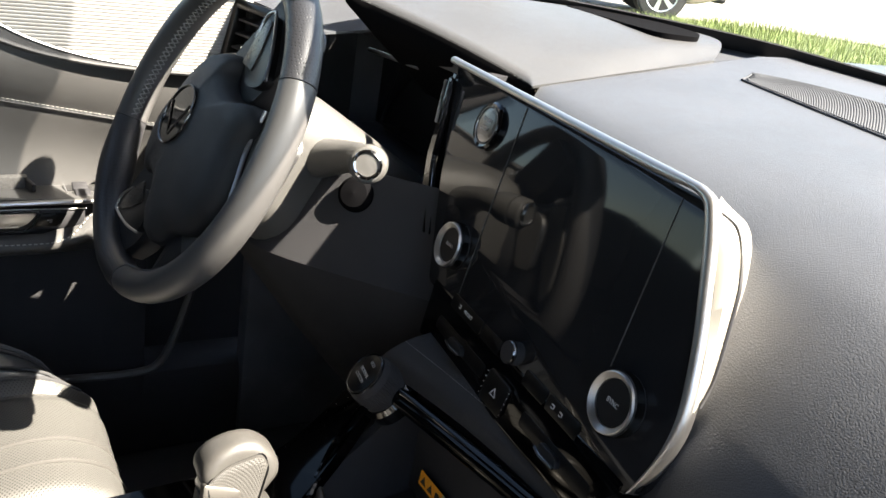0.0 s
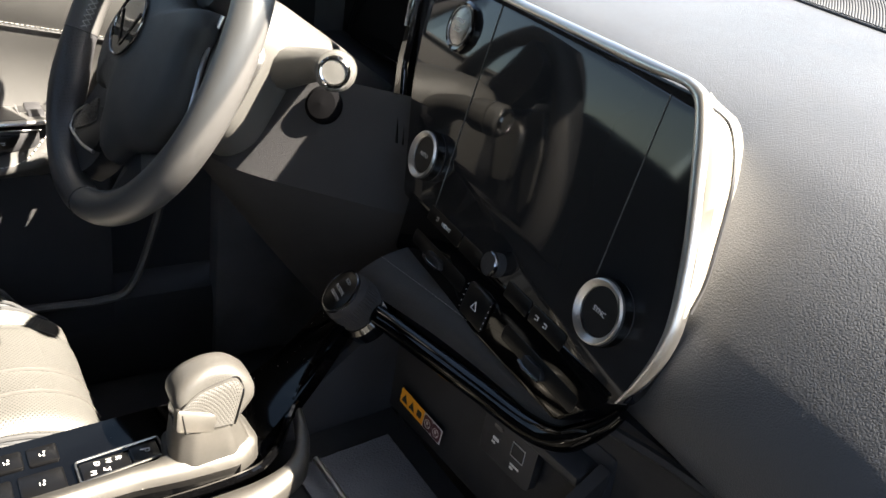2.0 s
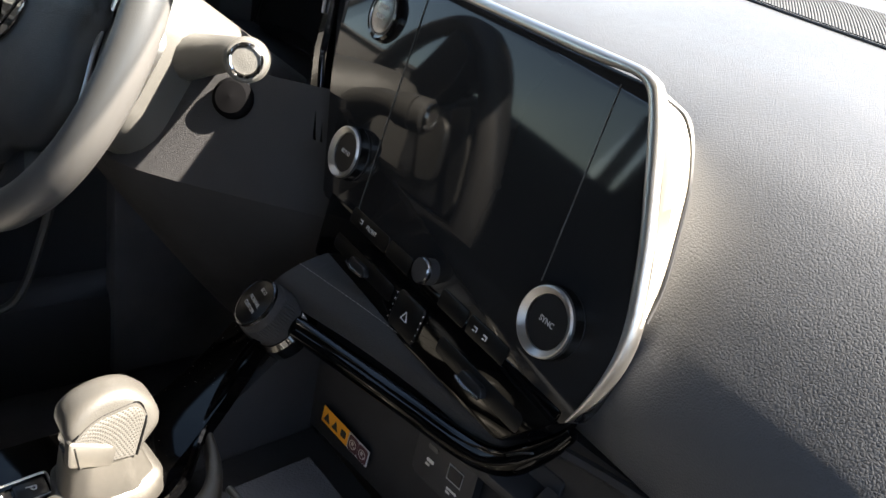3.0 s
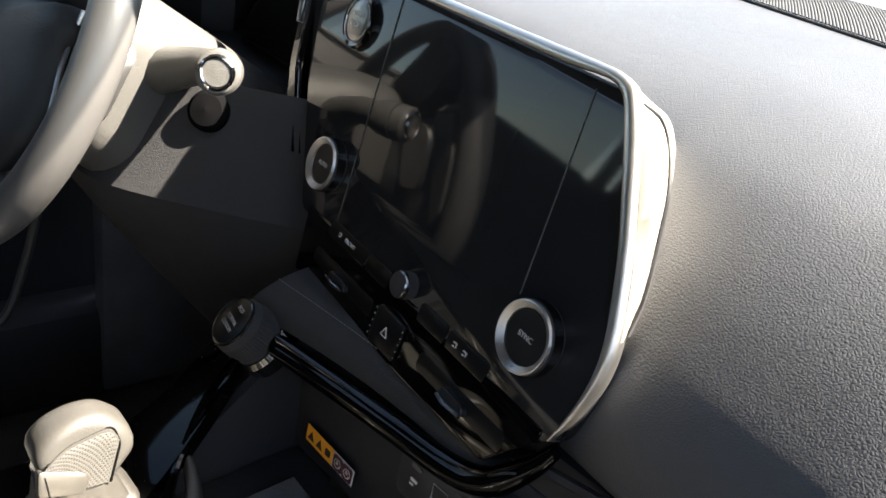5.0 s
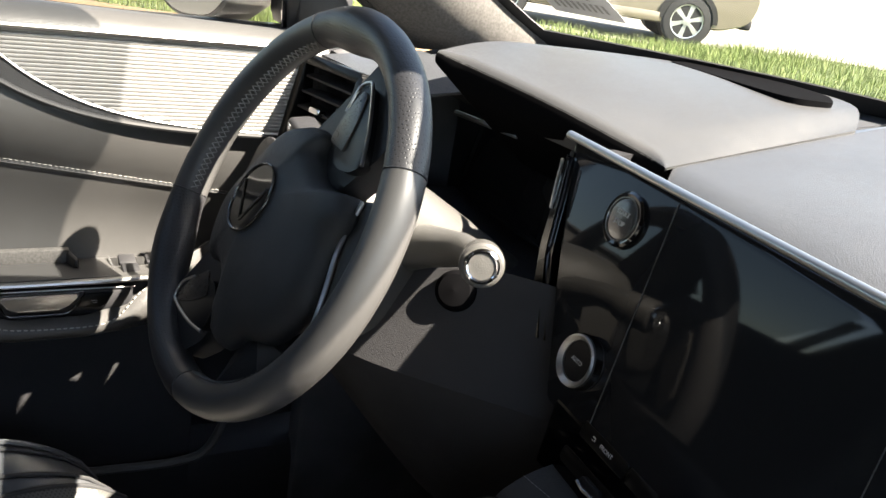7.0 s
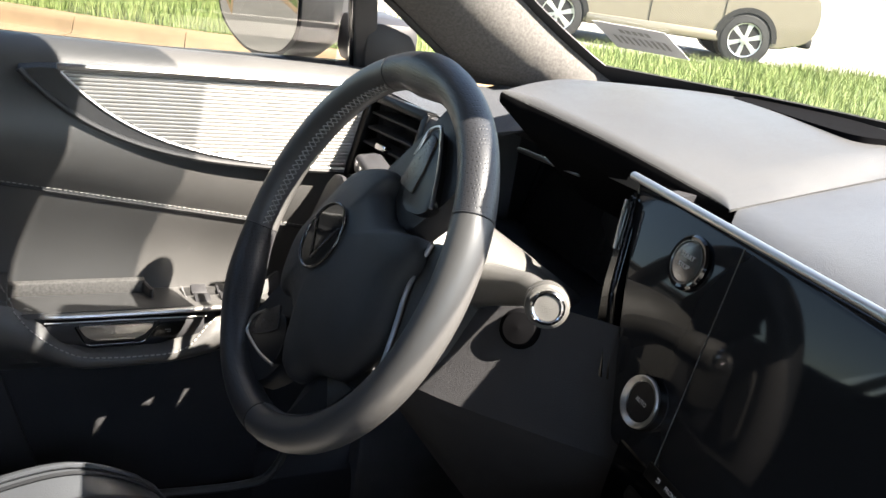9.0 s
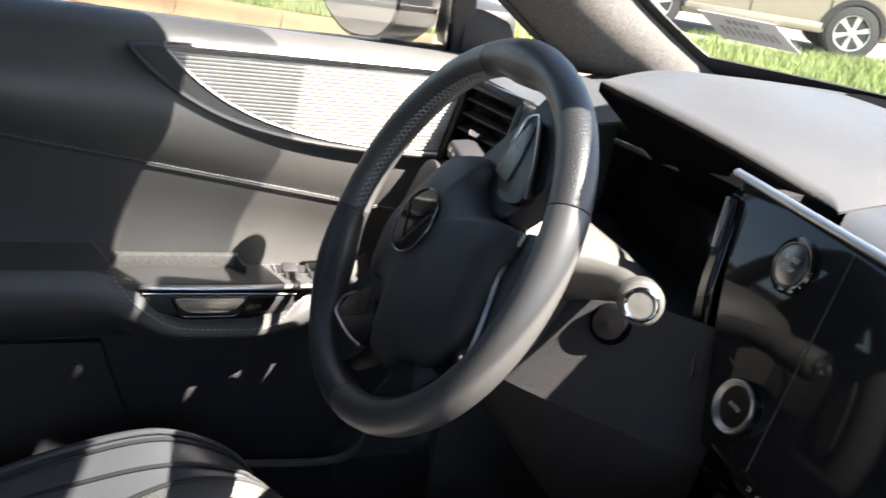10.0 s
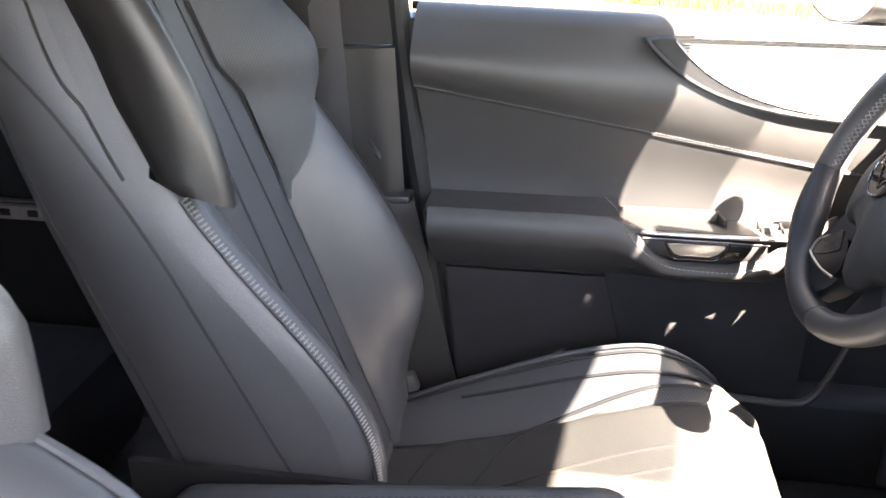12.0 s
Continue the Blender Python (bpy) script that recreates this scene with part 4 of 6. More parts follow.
c = SM @ Matrix.Translation((*sp(-0.008, 0.936), 0))
vol = part("volume_knob", lathe([(0.0095, 0), (0.0095, 0.009), (0.0090, 0.011), (0.007, 0.0115), (0, 0.011)], c, 40), DARK, display)
part("ring", lathe([(0.0098, 0.008), (0.0098, 0.0095), (0.0093, 0.0108), (0.0088, 0.0115)], c, 40), DARK_CHROME, vol)

# ---- lower stack: slim vents, hazard key, padded ledge ----
stack = thing("lower_stack", (0, 0.58, 0.88), "slim vents and hazard key over a stitched padded ledge", "control stack")
LM = frame_at((0.0, 0.5804, 0.905), SX, (0, 0.28, 1))
part("vent_band", plate(round_corners([(-0.155, -0.028), (0.112, -0.022), (0.143, 0.0135), (0.146, 0.0235), (-0.165, 0.0255)], 0.004, 3), LM, 0.03, 0.002), PLATE, stack)
for x in (-0.085, 0.075):
    part("vent_slot", plate(rounded(0.095, 0.013, 0.004, 3, x, -0.003), LM @ Matrix.Translation((0, 0, 0.0004)), 0.004, 0.0003), BLACK_KEY, stack)
    tab = part("vent_tab", plate(round_corners([(x - 0.014, -0.008), (x + 0.014, -0.008), (x + 0.01, -0.001), (x - 0.012, -0.001)], 0.003, 3), LM @ Matrix.Translation((0, 0, 0.005)), 0.005, 0.001), DIAL_FACE, stack)
    part("tab_edge", tube([LM @ Vector((x - 0.013, -0.0072, 0.0062)), LM @ Vector((x - 0.004, -0.0088, 0.0066)), LM @ Vector((x + 0.013, -0.0072, 0.0062))], 0.0014, 6), CHROME, tab)
hz = part("hazard_key", plate(rounded(0.034, 0.028, 0.003, 3, -0.012, -0.006), LM @ Matrix.Translation((0, 0, 0.0022)), 0.006, 0.001), BLACK_KEY, stack)
tri = bmesh.new()
for a in range(3):
    p, q = (Vector((-0.012 + 0.0044 * math.sin(2 * math.pi * (a + k) / 3), -0.007 + 0.0044 * math.cos(2 * math.pi * (a + k) / 3), 0.0026)) for k in (0, 1))
    tube([LM @ p, LM @ q], 0.0004, 4, tri)
part("hazard_mark", tri, WHITE, hz)
for x in (-0.030, 0.006):
    for k in range(5):
        part("scale_mark", bar_glyphs(LM @ Matrix.Translation((0, 0, 0.0026)), [(x, -0.016 + 0.005 * k, 0.0006, 0.0012)]), WHITE, hz)


def ledge_at(u, v):
    x = -0.135 + 0.262 * u
    far = Vector((x, 0.590 - 0.05 * (x + 0.13) + 0.02 * u, 0.888))
    near_y = 0.536 + 0.032 * u + 0.010 * math.sin(math.pi * u)
    near = Vector((x, near_y, 0.864 + 0.008 * u))
    p = far.lerp(near, v)
    p.z += 0.006 * math.sin(math.pi * v * 0.8)
    if v > 0.85:
        p.z -= 0.006 * ((v - 0.85) / 0.15) ** 2
    return p


part("padded_ledge", sheet(ledge_at, 26, 12, 0.012), PADDED, stack, "dark stitched padded ledge")
part("ledge_stitching", stitches([Vector(ledge_at(k / 40, 0.52)) for k in range(41)], 0.0026, 0.0019, 0.00028, lift=(0, -0.0002, 0.0010)), STITCH, stack)
lip = smooth_path([(-0.122, 0.528, 0.852), (-0.095, 0.538, 0.852), (-0.04, 0.550, 0.852), (0.035, 0.559, 0.857), (0.090, 0.563, 0.863), (0.118, 0.566, 0.873), (0.135, 0.570, 0.889), (0.147, 0.574, 0.905), (0.154, 0.577, 0.918)], 8)
lip_bm = tube(lip, lambda t: 0.0095 - 0.005 * max(0.0, (t - 0.7) / 0.3), 16, flat=0.85, up=(0, -0.6, 0.8))
part("gloss_lip", lip_bm, PLATE, stack, "piano black lip", sharp=60)
part("lip_joint", tube([Vector((0.128, 0.556, 0.889)), Vector((0.136, 0.5605, 0.8955)), Vector((0.143, 0.569, 0.897))], 0.0009, 6), BLACK_KEY, stack)

# ---- centre console ----
console = thing("centre_console", (-0.05, 0.3, 0.55), "centre console with gloss black shifter plate and silver trim", "centre console")


def console_z(y):
    if y < 0.43:
        return 0.742 + 0.05 * (y - 0.20) + 0.01
    return 0.7635 + 0.35 * (y - 0.43) + 5.0 * (y - 0.43) ** 2


def plate_at(u, v):
    y = 0.12 + 0.395 * v
    xl = -0.150
    xr = -0.046 if y < 0.40 else -0.046 - 0.062 * ((y - 0.40) / 0.115) ** 0.7
    x = xl + (xr - xl) * u
    return (x, y, console_z(y) + 0.0008 * math.sin(math.pi * u))


part("shifter_plate", sheet(plate_at, 10, 24, -0.012), PLATE, console, "dusty piano black shifter plate")
dust = bmesh.new()
drnd = random.Random(11)
for k in range(60):
    u, v = drnd.random(), 1 - 0.75 * drnd.random() ** 1.4
    p = Vector(plate_at(0.05 + 0.9 * u, v)) + Vector((0, 0, 0.0005))
    r = drnd.uniform(0.0001, 0.0003)
    a = drnd.uniform(0, 6.28)
    rbox(dust, (r * drnd.uniform(1, 2.5), r, r), Matrix.Translation(p) @ Matrix.Rotation(a, 4, "Z"), 0)
tagged(part("dust", dust, WHITE, console, "pale dust specks on the gloss plate"), kind="stuff")
part("console_side", sheet(lambda u, v: (-0.152 - 0.004 * v, -0.35 + 0.86 * u, (console_z(max(-0.35 + 0.86 * u, 0.12)) - 0.004) * (1 - v) + 0.38 * v), 20, 4, -0.008), DARK, console)
part("console_side", sheet(lambda u, v: (0.135 + 0.005 * v, -0.35 + 0.95 * u, 0.735 * (1 - v) + 0.38 * v), 8, 4, -0.01), DARK, console)
rim_line = smooth_path([(-0.038, 0.12, 0.752), (-0.038, 0.30, 0.760), (-0.038, 0.40, 0.765), (-0.053, 0.435, 0.766), (-0.085, 0.462, 0.775), (-0.103, 0.485, 0.800), (-0.107, 0.505, 0.828), (-0.105, 0.522, 0.845)], 6)
part("gloss_edge", tube(rim_line, 0.0035, 8), PLATE, console)
rail = smooth_path([(-0.101, 0.470, 0.782), (-0.090, 0.468, 0.773), (-0.068, 0.461, 0.766), (-0.046, 0.446, 0.762), (-0.036, 0.420, 0.760), (-0.033, 0.38, 0.758), (-0.033, 0.25, 0.752), (-0.033, 0.12, 0.746)], 6)
rings = []
for k, p in enumerate(rail):
    wide = 0.002 + 0.014 * min(1.0, k / 16) + 0.012 * min(1.0, max(0.0, (k - 20) / 12))
    turn = min(1.0, k / 24)
    out = Vector((turn, 0.9 * (1 - turn), 0)).normalized() * wide
    rings.append([p, p + out * 0.15 + Vector((0, 0, 0.0022)), p + out * 0.5 + Vector((0, 0, 0.0026)), p + out * 0.85 + Vector((0, 0, 0.0002)), p + out + Vector((0, 0, -0.005)), p + out + Vector((0, 0, -0.016)), p + Vector((0, 0, -0.016))])
part("silver_rail", loft(rings), KEY_METAL, console, "satin silver rail", sharp=60)
top_bm = box_at((0.055, 0.22, 0.735), (0.15, 0.42, 0.012), 0.004)
part("cup_holder_top", top_bm, PEWTER, console)
for y in (0.16, 0.335):
    cm2 = Matrix.Translation((0.045, y, 0.742))
    holder = part("cup_holder", lathe([(0.042, -0.06), (0.042, 0.004), (0.0425, 0.0045), (0.045, 0.0045), (0.045, 0.0), (0.046, -0.062), (0.0, -0.064), (0.0, -0.06)], cm2, 40), PLASTIC, console)
    part("chrome_rim", lathe([(0.042, 0.003), (0.0445, 0.007), (0.049, 0.006), (0.050, 0.0)], cm2, 40), SILVER, holder)
# tray in front of the cup holders
part("tray_floor", sheet(lambda u, v: (-0.105 + 0.235 * u, 0.445 + 0.13 * v, 0.722 + 0.012 * v), 6, 6, -0.01), RUBBER, console)
part("tray_mat", sheet(lambda u, v: (-0.07 + 0.17 * u, 0.462 + 0.09 * v, 0.7255 + 0.009 * v), 6, 6, 0.002), CARPET, console)
part("tray_rim", tube(smooth_path([(-0.06, 0.476, 0.741), (-0.03, 0.478, 0.741), (0.10, 0.480, 0.741)], 4), 0.0028, 8), SILVER, console)
wall_m = frame_at((0.015, 0.585, 0.80), (1, 0.06, 0), (0, 0.06, 1))
part("tray_back", rbox(bmesh.new(), (0.26, 0.13, 0.012), wall_m @ Matrix.Translation((0, 0, -0.006)), 0.003), DARK, console)
part("tray_cheek", sheet(lambda u, v: (-0.108 - 0.004 * v, 0.47 + 0.115 * u, 0.72 + (0.03 + 0.10 * u) * v), 8, 4, -0.01), DARK, console)
part("tray_cheek", sheet(lambda u, v: (0.132 + 0.006 * v, 0.44 + 0.15 * u, 0.72 + (0.02 + 0.12 * u) * v), 8, 4, 0.01), DARK, console)
part("ledge_under", box_at((0.01, 0.578, 0.846), (0.25, 0.026, 0.010), 0.003, (8, 0, 4)), PLASTIC, console)
# sockets
sock_m = frame_at((0.062, 0.574, 0.820), (1, 0.06, 0), (0, 0.06, 1))
sock = part("socket_panel", plate(rounded(0.06, 0.045, 0.006), sock_m, 0.008, 0.001), PLASTIC, console)
part("socket", plate(rounded(0.012, 0.010, 0.001, 2, 0.012, 0.002), sock_m @ Matrix.Translation((0, 0, 0.0008)), 0.001, 0), RUBBER, sock)
part("socket", plate(rounded(0.010, 0.004, 0.0018, 3, -0.013, 0.008), sock_m @ Matrix.Translation((0, 0, 0.0008)), 0.001, 0), GREY, sock)
part("socket_border", tube([sock_m @ Vector((*p, 0.0008)) for p in ((0.005, 0.008), (0.019, 0.008), (0.019, -0.004), (0.005, -0.004))], 0.0006, 4, closed=True), STITCH, sock)
part("socket_symbols", bar_glyphs(sock_m @ Matrix.Translation((0, 0, 0.0008)), [(-0.013, -0.003, 0.007, 0.0028), (-0.015, -0.007, 0.004, 0.002), (0.012, -0.011, 0.010, 0.0018), (0.009, -0.014, 0.004, 0.0018)]), WHITE, sock)
# armrest lid
part("armrest_box", box_at((0.02, -0.12, 0.60), (0.21, 0.40, 0.30), 0.02), DARK, console)

armrest = thing("armrest_lid", (0.02, -0.08, 0.78), "padded dark leather armrest lid on the console", "armrest")
lid_plan = [(-0.085, -0.26), (-0.148, 0.155), (-0.10, 0.172), (0.132, 0.172), (0.132, -0.26)]
lid_rings = []
for z, k in ((0.732, 0.004), (0.740, 0.0), (0.760, 0.0), (0.771, 0.003), (0.779, 0.009), (0.783, 0.020), (0.785, 0.045)):
    lid_rings.append([Vector((0.02 + (x - 0.02) * (1 - k / 0.13), -0.05 + (y + 0.05) * (1 - k / 0.2), z)) for x, y in round_corners(lid_plan, 0.018, 4)])
part("lid", loft(lid_rings), LEATHER, armrest, sharp=70)
part("lid_stitching", stitches([(-0.083 - 0.035 * (y + 0.05) / 0.2, y, 0.7842) for y in np.linspace(-0.22, 0.12, 60)], 0.004, 0.002, 0.0005), SEAM, armrest)

# ---- gear lever ----
lever = thing("gear_lever", (-0.085, 0.39, 0.77), "grey leather gear lever on a satin silver plinth", "gear lever")
plinth = []
for z, k in ((0.752, 0.0), (0.767, 0.001), (0.772, 0.006)):
    plinth.append([Vector((x, y, z + 0.06 * (y - 0.36))) for x, y in round_corners([(-0.080 + k, 0.235 + k), (-0.060 - k, 0.235 + k), (-0.060 - k, 0.33), (-0.055 - k, 0.365), (-0.053 - k, 0.41 - k), (-0.066, 0.430 - k), (-0.108, 0.428 - k), (-0.114 + k, 0.385), (-0.110 + k, 0.36 + k), (-0.080 + k, 0.355 + k)], 0.010, 4)])
neck = [[Vector((x, y, 0.768)) for x, y in round_corners([(-0.092, 0.361), (-0.074, 0.358), (-0.063, 0.362), (-0.057, 0.372), (-0.056, 0.406), (-0.067, 0.424), (-0.102, 0.422), (-0.110, 0.404), (-0.110, 0.376), (-0.104, 0.364)], 0.004, 4)]]
neck.append([Vector((x, y, 0.7965)) for x, y in round_corners([(-0.092, 0.365), (-0.076, 0.362), (-0.067, 0.366), (-0.0625, 0.375), (-0.0625, 0.400), (-0.072, 0.412), (-0.100, 0.412), (-0.107, 0.400), (-0.107, 0.378), (-0.103, 0.367)], 0.004, 4)])
part("plinth", loft(plinth), KEY_METAL, lever, sharp=50)
part("neck", loft(neck), KEY_METAL, lever, sharp=50)
KX, KHALF = -0.088, 0.0220
KNOB_SIDE = round_corners([(0.369, 0.796), (0.3610, 0.822), (0.371, 0.8365), (0.389, 0.8445), (0.408, 0.8430), (0.424, 0.828), (0.4275, 0.814), (0.408, 0.793)], [0.006, 0.010, 0.014, 0.02, 0.014, 0.010, 0.010, 0.006], 5)
KC = Vector((0.392, 0.819))


def knob_taper(z):
    """The knob is broad at its foot and narrow at its crown."""
    return 1.12 - 0.55 * (z - 0.795) / 0.05


def knob_ring(dx, k):
    ring = [(KC.x + (y - KC.x) * k, KC.y + (z - KC.y) * k) for y, z in KNOB_SIDE]
    return [Vector((KX + dx * knob_taper(z), y, z)) for y, z in ring]


slices = [(-0.0220, 0.55), (-0.0220, 0.74), (-0.0208, 0.85), (-0.0180, 0.94), (-0.0130, 0.99), (-0.006, 1.0), (0.006, 1.0), (0.0130, 0.99), (0.0180, 0.94), (0.0208, 0.85), (0.0220, 0.74), (0.0220, 0.55)]
stem = [[Vector((x, y, z)) for x, y in rounded(w, l, 0.010, 5, KX, cy)] for z, w, l, cy in ((0.770, 0.036, 0.046, 0.388), (0.784, 0.033, 0.040, 0.386), (0.800, 0.036, 0.041, 0.385), (0.806, 0.034, 0.038, 0.385))]
part("stem", loft(stem), DARK_CHROME, lever)
knob = part("knob", loft([knob_ring(dx, k) for dx, k in slices]), KNOB_LEATHER, lever, "smooth beige-grey leather knob", sharp=70)
INLAY_TOP = [(0.3660, 0.8165), (0.3735, 0.8235), (0.383, 0.8290), (0.395, 0.8320), (0.4065, 0.8340), (0.4120, 0.8315), (0.4150, 0.8230)]
inlay_line = smooth_path([(0, y, z) for y, z in INLAY_TOP], 4)


def knob_side(u, v):
    p = inlay_line[round(u * 24)]
    low = Vector((0, 0.368 + 0.038 * u, 0.7985 - 0.0010 * u))
    q = low.lerp(Vector(p), v)
    return (KX + KHALF * knob_taper(q.z) + 0.0009 - 0.0018 * max(0.0, (v - 0.8) / 0.2) ** 2, q.y, q.z)


part("side_inlay", sheet(knob_side, 24, 8, 0), PERF_SIDE, knob, "perforated leather side inlay")
part("inlay_seam", tube([Vector(knob_side(0, k / 6)) for k in range(6)] + [Vector(knob_side(k / 24, 1)) for k in range(25)] + [Vector(knob_side(1, 1 - k / 6)) for k in range(1, 7)], 0.0010, 6), BLACK_KEY, knob)
part("unlock_key", plate(round_corners([(0.361, 0.801), (0.389, 0.794), (0.393, 0.806), (0.389, 0.8105), (0.363, 0.8190)], 0.003, 3), frame_at((KX + KHALF * knob_taper(0.807) + 0.0016, 0, 0.807), (0, 1, 0), (-0.242, 0, 1)) @ Matrix.Translation((0, -0.807, 0)), 0.008, 0.0012), KEY_METAL, knob, "satin metal unlock key")


def console_key(x, y, w, l, marks, name="console_key", label=""):
    m = Matrix.Translation((x, y, console_z(y) + 0.0025)) @ pose(0, 0, 0, 3, 0, 0)
    key = part(name, plate(rounded(w, l, 0.002, 3), m, 0.008, 0.001), BLACK_KEY, console, label)
    part("key_mark", bar_glyphs(m @ Matrix.Translation((0, 0, 0.0004)), marks), WHITE, key)
    return m, key


m, key = console_key(-0.0985, 0.3465, 0.019, 0.021, [(0.0, 0.0, 0.0003, 0.0003)], "park_key")
words("P", 0.0105, m @ Matrix.Translation((0, 0, 0.0005)) @ pose(0, 0, 0, 0, 0, -4), WHITE, "lettering", key)
m, key = console_key(-0.0935, 0.3165, 0.021, 0.036, [(0.0, 0.0, 0.0003, 0.0003)], "gear_display")
for txt, dx, dy in (("R", -0.005, 0.010), ("N", -0.005, 0.0025), ("D", -0.005, -0.006), ("M", 0.004, -0.010)):
    words(txt, 0.0062, m @ Matrix.Translation((dx, dy, 0.0005)) @ pose(0, 0, 0, 0, 0, -4), WHITE, "lettering", key)
part("key_mark", bar_glyphs(m @ Matrix.Translation((0, 0, 0.0004)), [(0.004, 0.002, 0.0034, 0.0010), (0.0045, 0.0, 0.0010, 0.0034), (0.003, -0.002, 0.0030, 0.0010)]), WHITE, key)
part("key_frame", tube([Vector((x, y, console_z(y) + 0.0035)) for x, y in round_corners([(-0.1055, 0.296), (-0.0815, 0.296), (-0.0875, 0.359), (-0.110, 0.359)], 0.003, 3)], 0.0010, 6, closed=True), PEWTER, console)
for x, y, w, l in ((-0.127, 0.277, 0.020, 0.022), (-0.128, 0.252, 0.020, 0.022), (-0.095, 0.272, 0.026, 0.032), (-0.128, 0.227, 0.020, 0.022), (-0.095, 0.236, 0.026, 0.032)):
    console_key(x, y, w, l, [(-0.0014, 0.0014, 0.002, 0.0014), (0.002, 0.0006, 0.0012, 0.002), (0.0006, -0.002, 0.0032, 0.0006)])

# ---- drive mode knob ----
mode = thing("drive_mode_knob", (-0.118, 0.515, 0.85), "black knurled drive mode knob with white print", "control knob")
KM = Matrix.Translation((-0.112, 0.530, 0.852)) @ (Vector((-0.12, -0.72, 0.68)).to_track_quat("Z", "Y").to_matrix().to_4x4())
part("skirt", lathe([(0.022, -0.012), (0.0225, 0.0), (0.022, 0.016), (0.0205, 0.020), (0.0, 0.020)], KM, 48), DARK, mode)
knurl = loft([[KM @ Vector((r * math.cos(math.pi * k / 56), r * math.sin(math.pi * k / 56), z)) for k, r in ((k, 0.0229 if k % 2 else 0.0221) for k in range(112))] for z in (0.0, 0.014)], cap=False)
part("knurling", knurl, DARK, mode)
part("top_face", lathe([(0.0205, 0.019), (0.0200, 0.0222), (0.0190, 0.0228), (0, 0.0230)], KM, 40), BLACK_KEY, mode)
part("top_ring", lathe([(0.0206, 0.0205), (0.0204, 0.0226), (0.0194, 0.0233), (0.0186, 0.0230)], KM, 48), DARK_CHROME, mode)
up = KM.to_3x3().inverted() @ Vector((0, 0, 1))
spin = math.atan2(up.x, up.y)
LMK = KM @ Matrix.Rotation(-spin, 4, "Z")
words("NORMAL", 0.0046, LMK @ Matrix.Translation((0, 0.0005, 0.0234)), STITCH, "lettering", mode)
words("CUSTOM", 0.0046, LMK @ Matrix.Translation((0, -0.0055, 0.0234)), STITCH, "lettering", mode)
words("ECO", 0.0046, LMK @ Matrix.Translation((0, 0.0105, 0.0234)), STITCH, "lettering", mode)
part("collar", lathe([(0.026, -0.022), (0.027, -0.010), (0.024, -0.006), (0.0, -0.006)], KM, 40), GLOSS, mode)
# Thin metal arc drawn as the glints on the black collar.
part("collar_glint", tube([KM @ Vector((0.0235 * math.cos(a), 0.0235 * math.sin(a), -0.004)) for a in np.linspace(3.2, 5.2, 14)], 0.0008, 6), DARK_CHROME, mode)

# warning label
wm = frame_at((-0.052, 0.5725, 0.764), (1, 0.06, -0.05), (0, 0.06, 1))
label = thing("warning_label", tuple(wm.translation), "orange and white warning label on the tray wall", "label")
wm = wm @ Matrix.Translation((-0.002, 0, 0)) @ Matrix.Diagonal((0.96, 0.84, 1, 1))
part("orange_field", plate([(-0.032, -0.009), (0.006, -0.009), (0.006, 0.009), (-0.032, 0.009)], wm @ Matrix.Translation((0, 0, 0.0008)), 0.0008, 0), ORANGE, label)
part("white_field", plate([(0.006, -0.009), (0.034, -0.009), (0.034, 0.009), (0.006, 0.009)], wm @ Matrix.Translation((0, 0, 0.0008)), 0.0008, 0), WHITE, label)
for x in (0.0135, 0.0267):
    part("red_mark", bar_glyphs(wm @ Matrix.Translation((0, 0, 0.0011)), [(x, 0, 0.0128, 0.0165)]), RED, label)
    part("pictogram", tube([wm @ Vector((x + 0.0042 * math.cos(a), 0.0048 * math.sin(a), 0.0013)) for a in np.linspace(0, 2 * math.pi, 13)[:-1]], 0.0004, 4, closed=True), TRIM_PALE, label)
    part("pictogram", bar_glyphs(wm @ Matrix.Translation((0, 0, 0.0013)), [(x - 0.0006, 0.0006, 0.0030, 0.0042), (x + 0.0024, -0.0024, 0.0016, 0.0020)]), TRIM_PALE, label)
for x in (-0.025, -0.013):
    mark = bmesh.new()
    plate([(x - 0.0045, -0.005), (x + 0.0045, -0.005), (x, 0.005)], wm @ Matrix.Translation((0, 0, 0.0011)), 0.0003, 0, bm=mark)
    part("black_mark", mark, PLASTIC, label)
part("black_mark", bar_glyphs(wm @ Matrix.Translation((0, 0, 0.0011)), [(-0.001, 0, 0.007, 0.008)]), PLASTIC, label)

# ---- steering wheel ----
TILT, SWING = radians(24.9), radians(3.9)
WC = Vector((-0.385, 0.431, 1.0135))
AHEAD = Vector((-math.sin(SWING), math.cos(SWING), 0))
WM = frame_at(WC, (math.cos(SWING), math.sin(SWING), 0), AHEAD * math.sin(TILT) + Vector((0, 0, math.cos(TILT))))
TURNED = WM @ Matrix.Rotation(radians(64), 4, "Z")
wheel = thing("steering_wheel", tuple(WC), "black leather steering wheel turned well to one side", "steering wheel")
R_RIM, R_TUBE = 0.1725, 0.0157


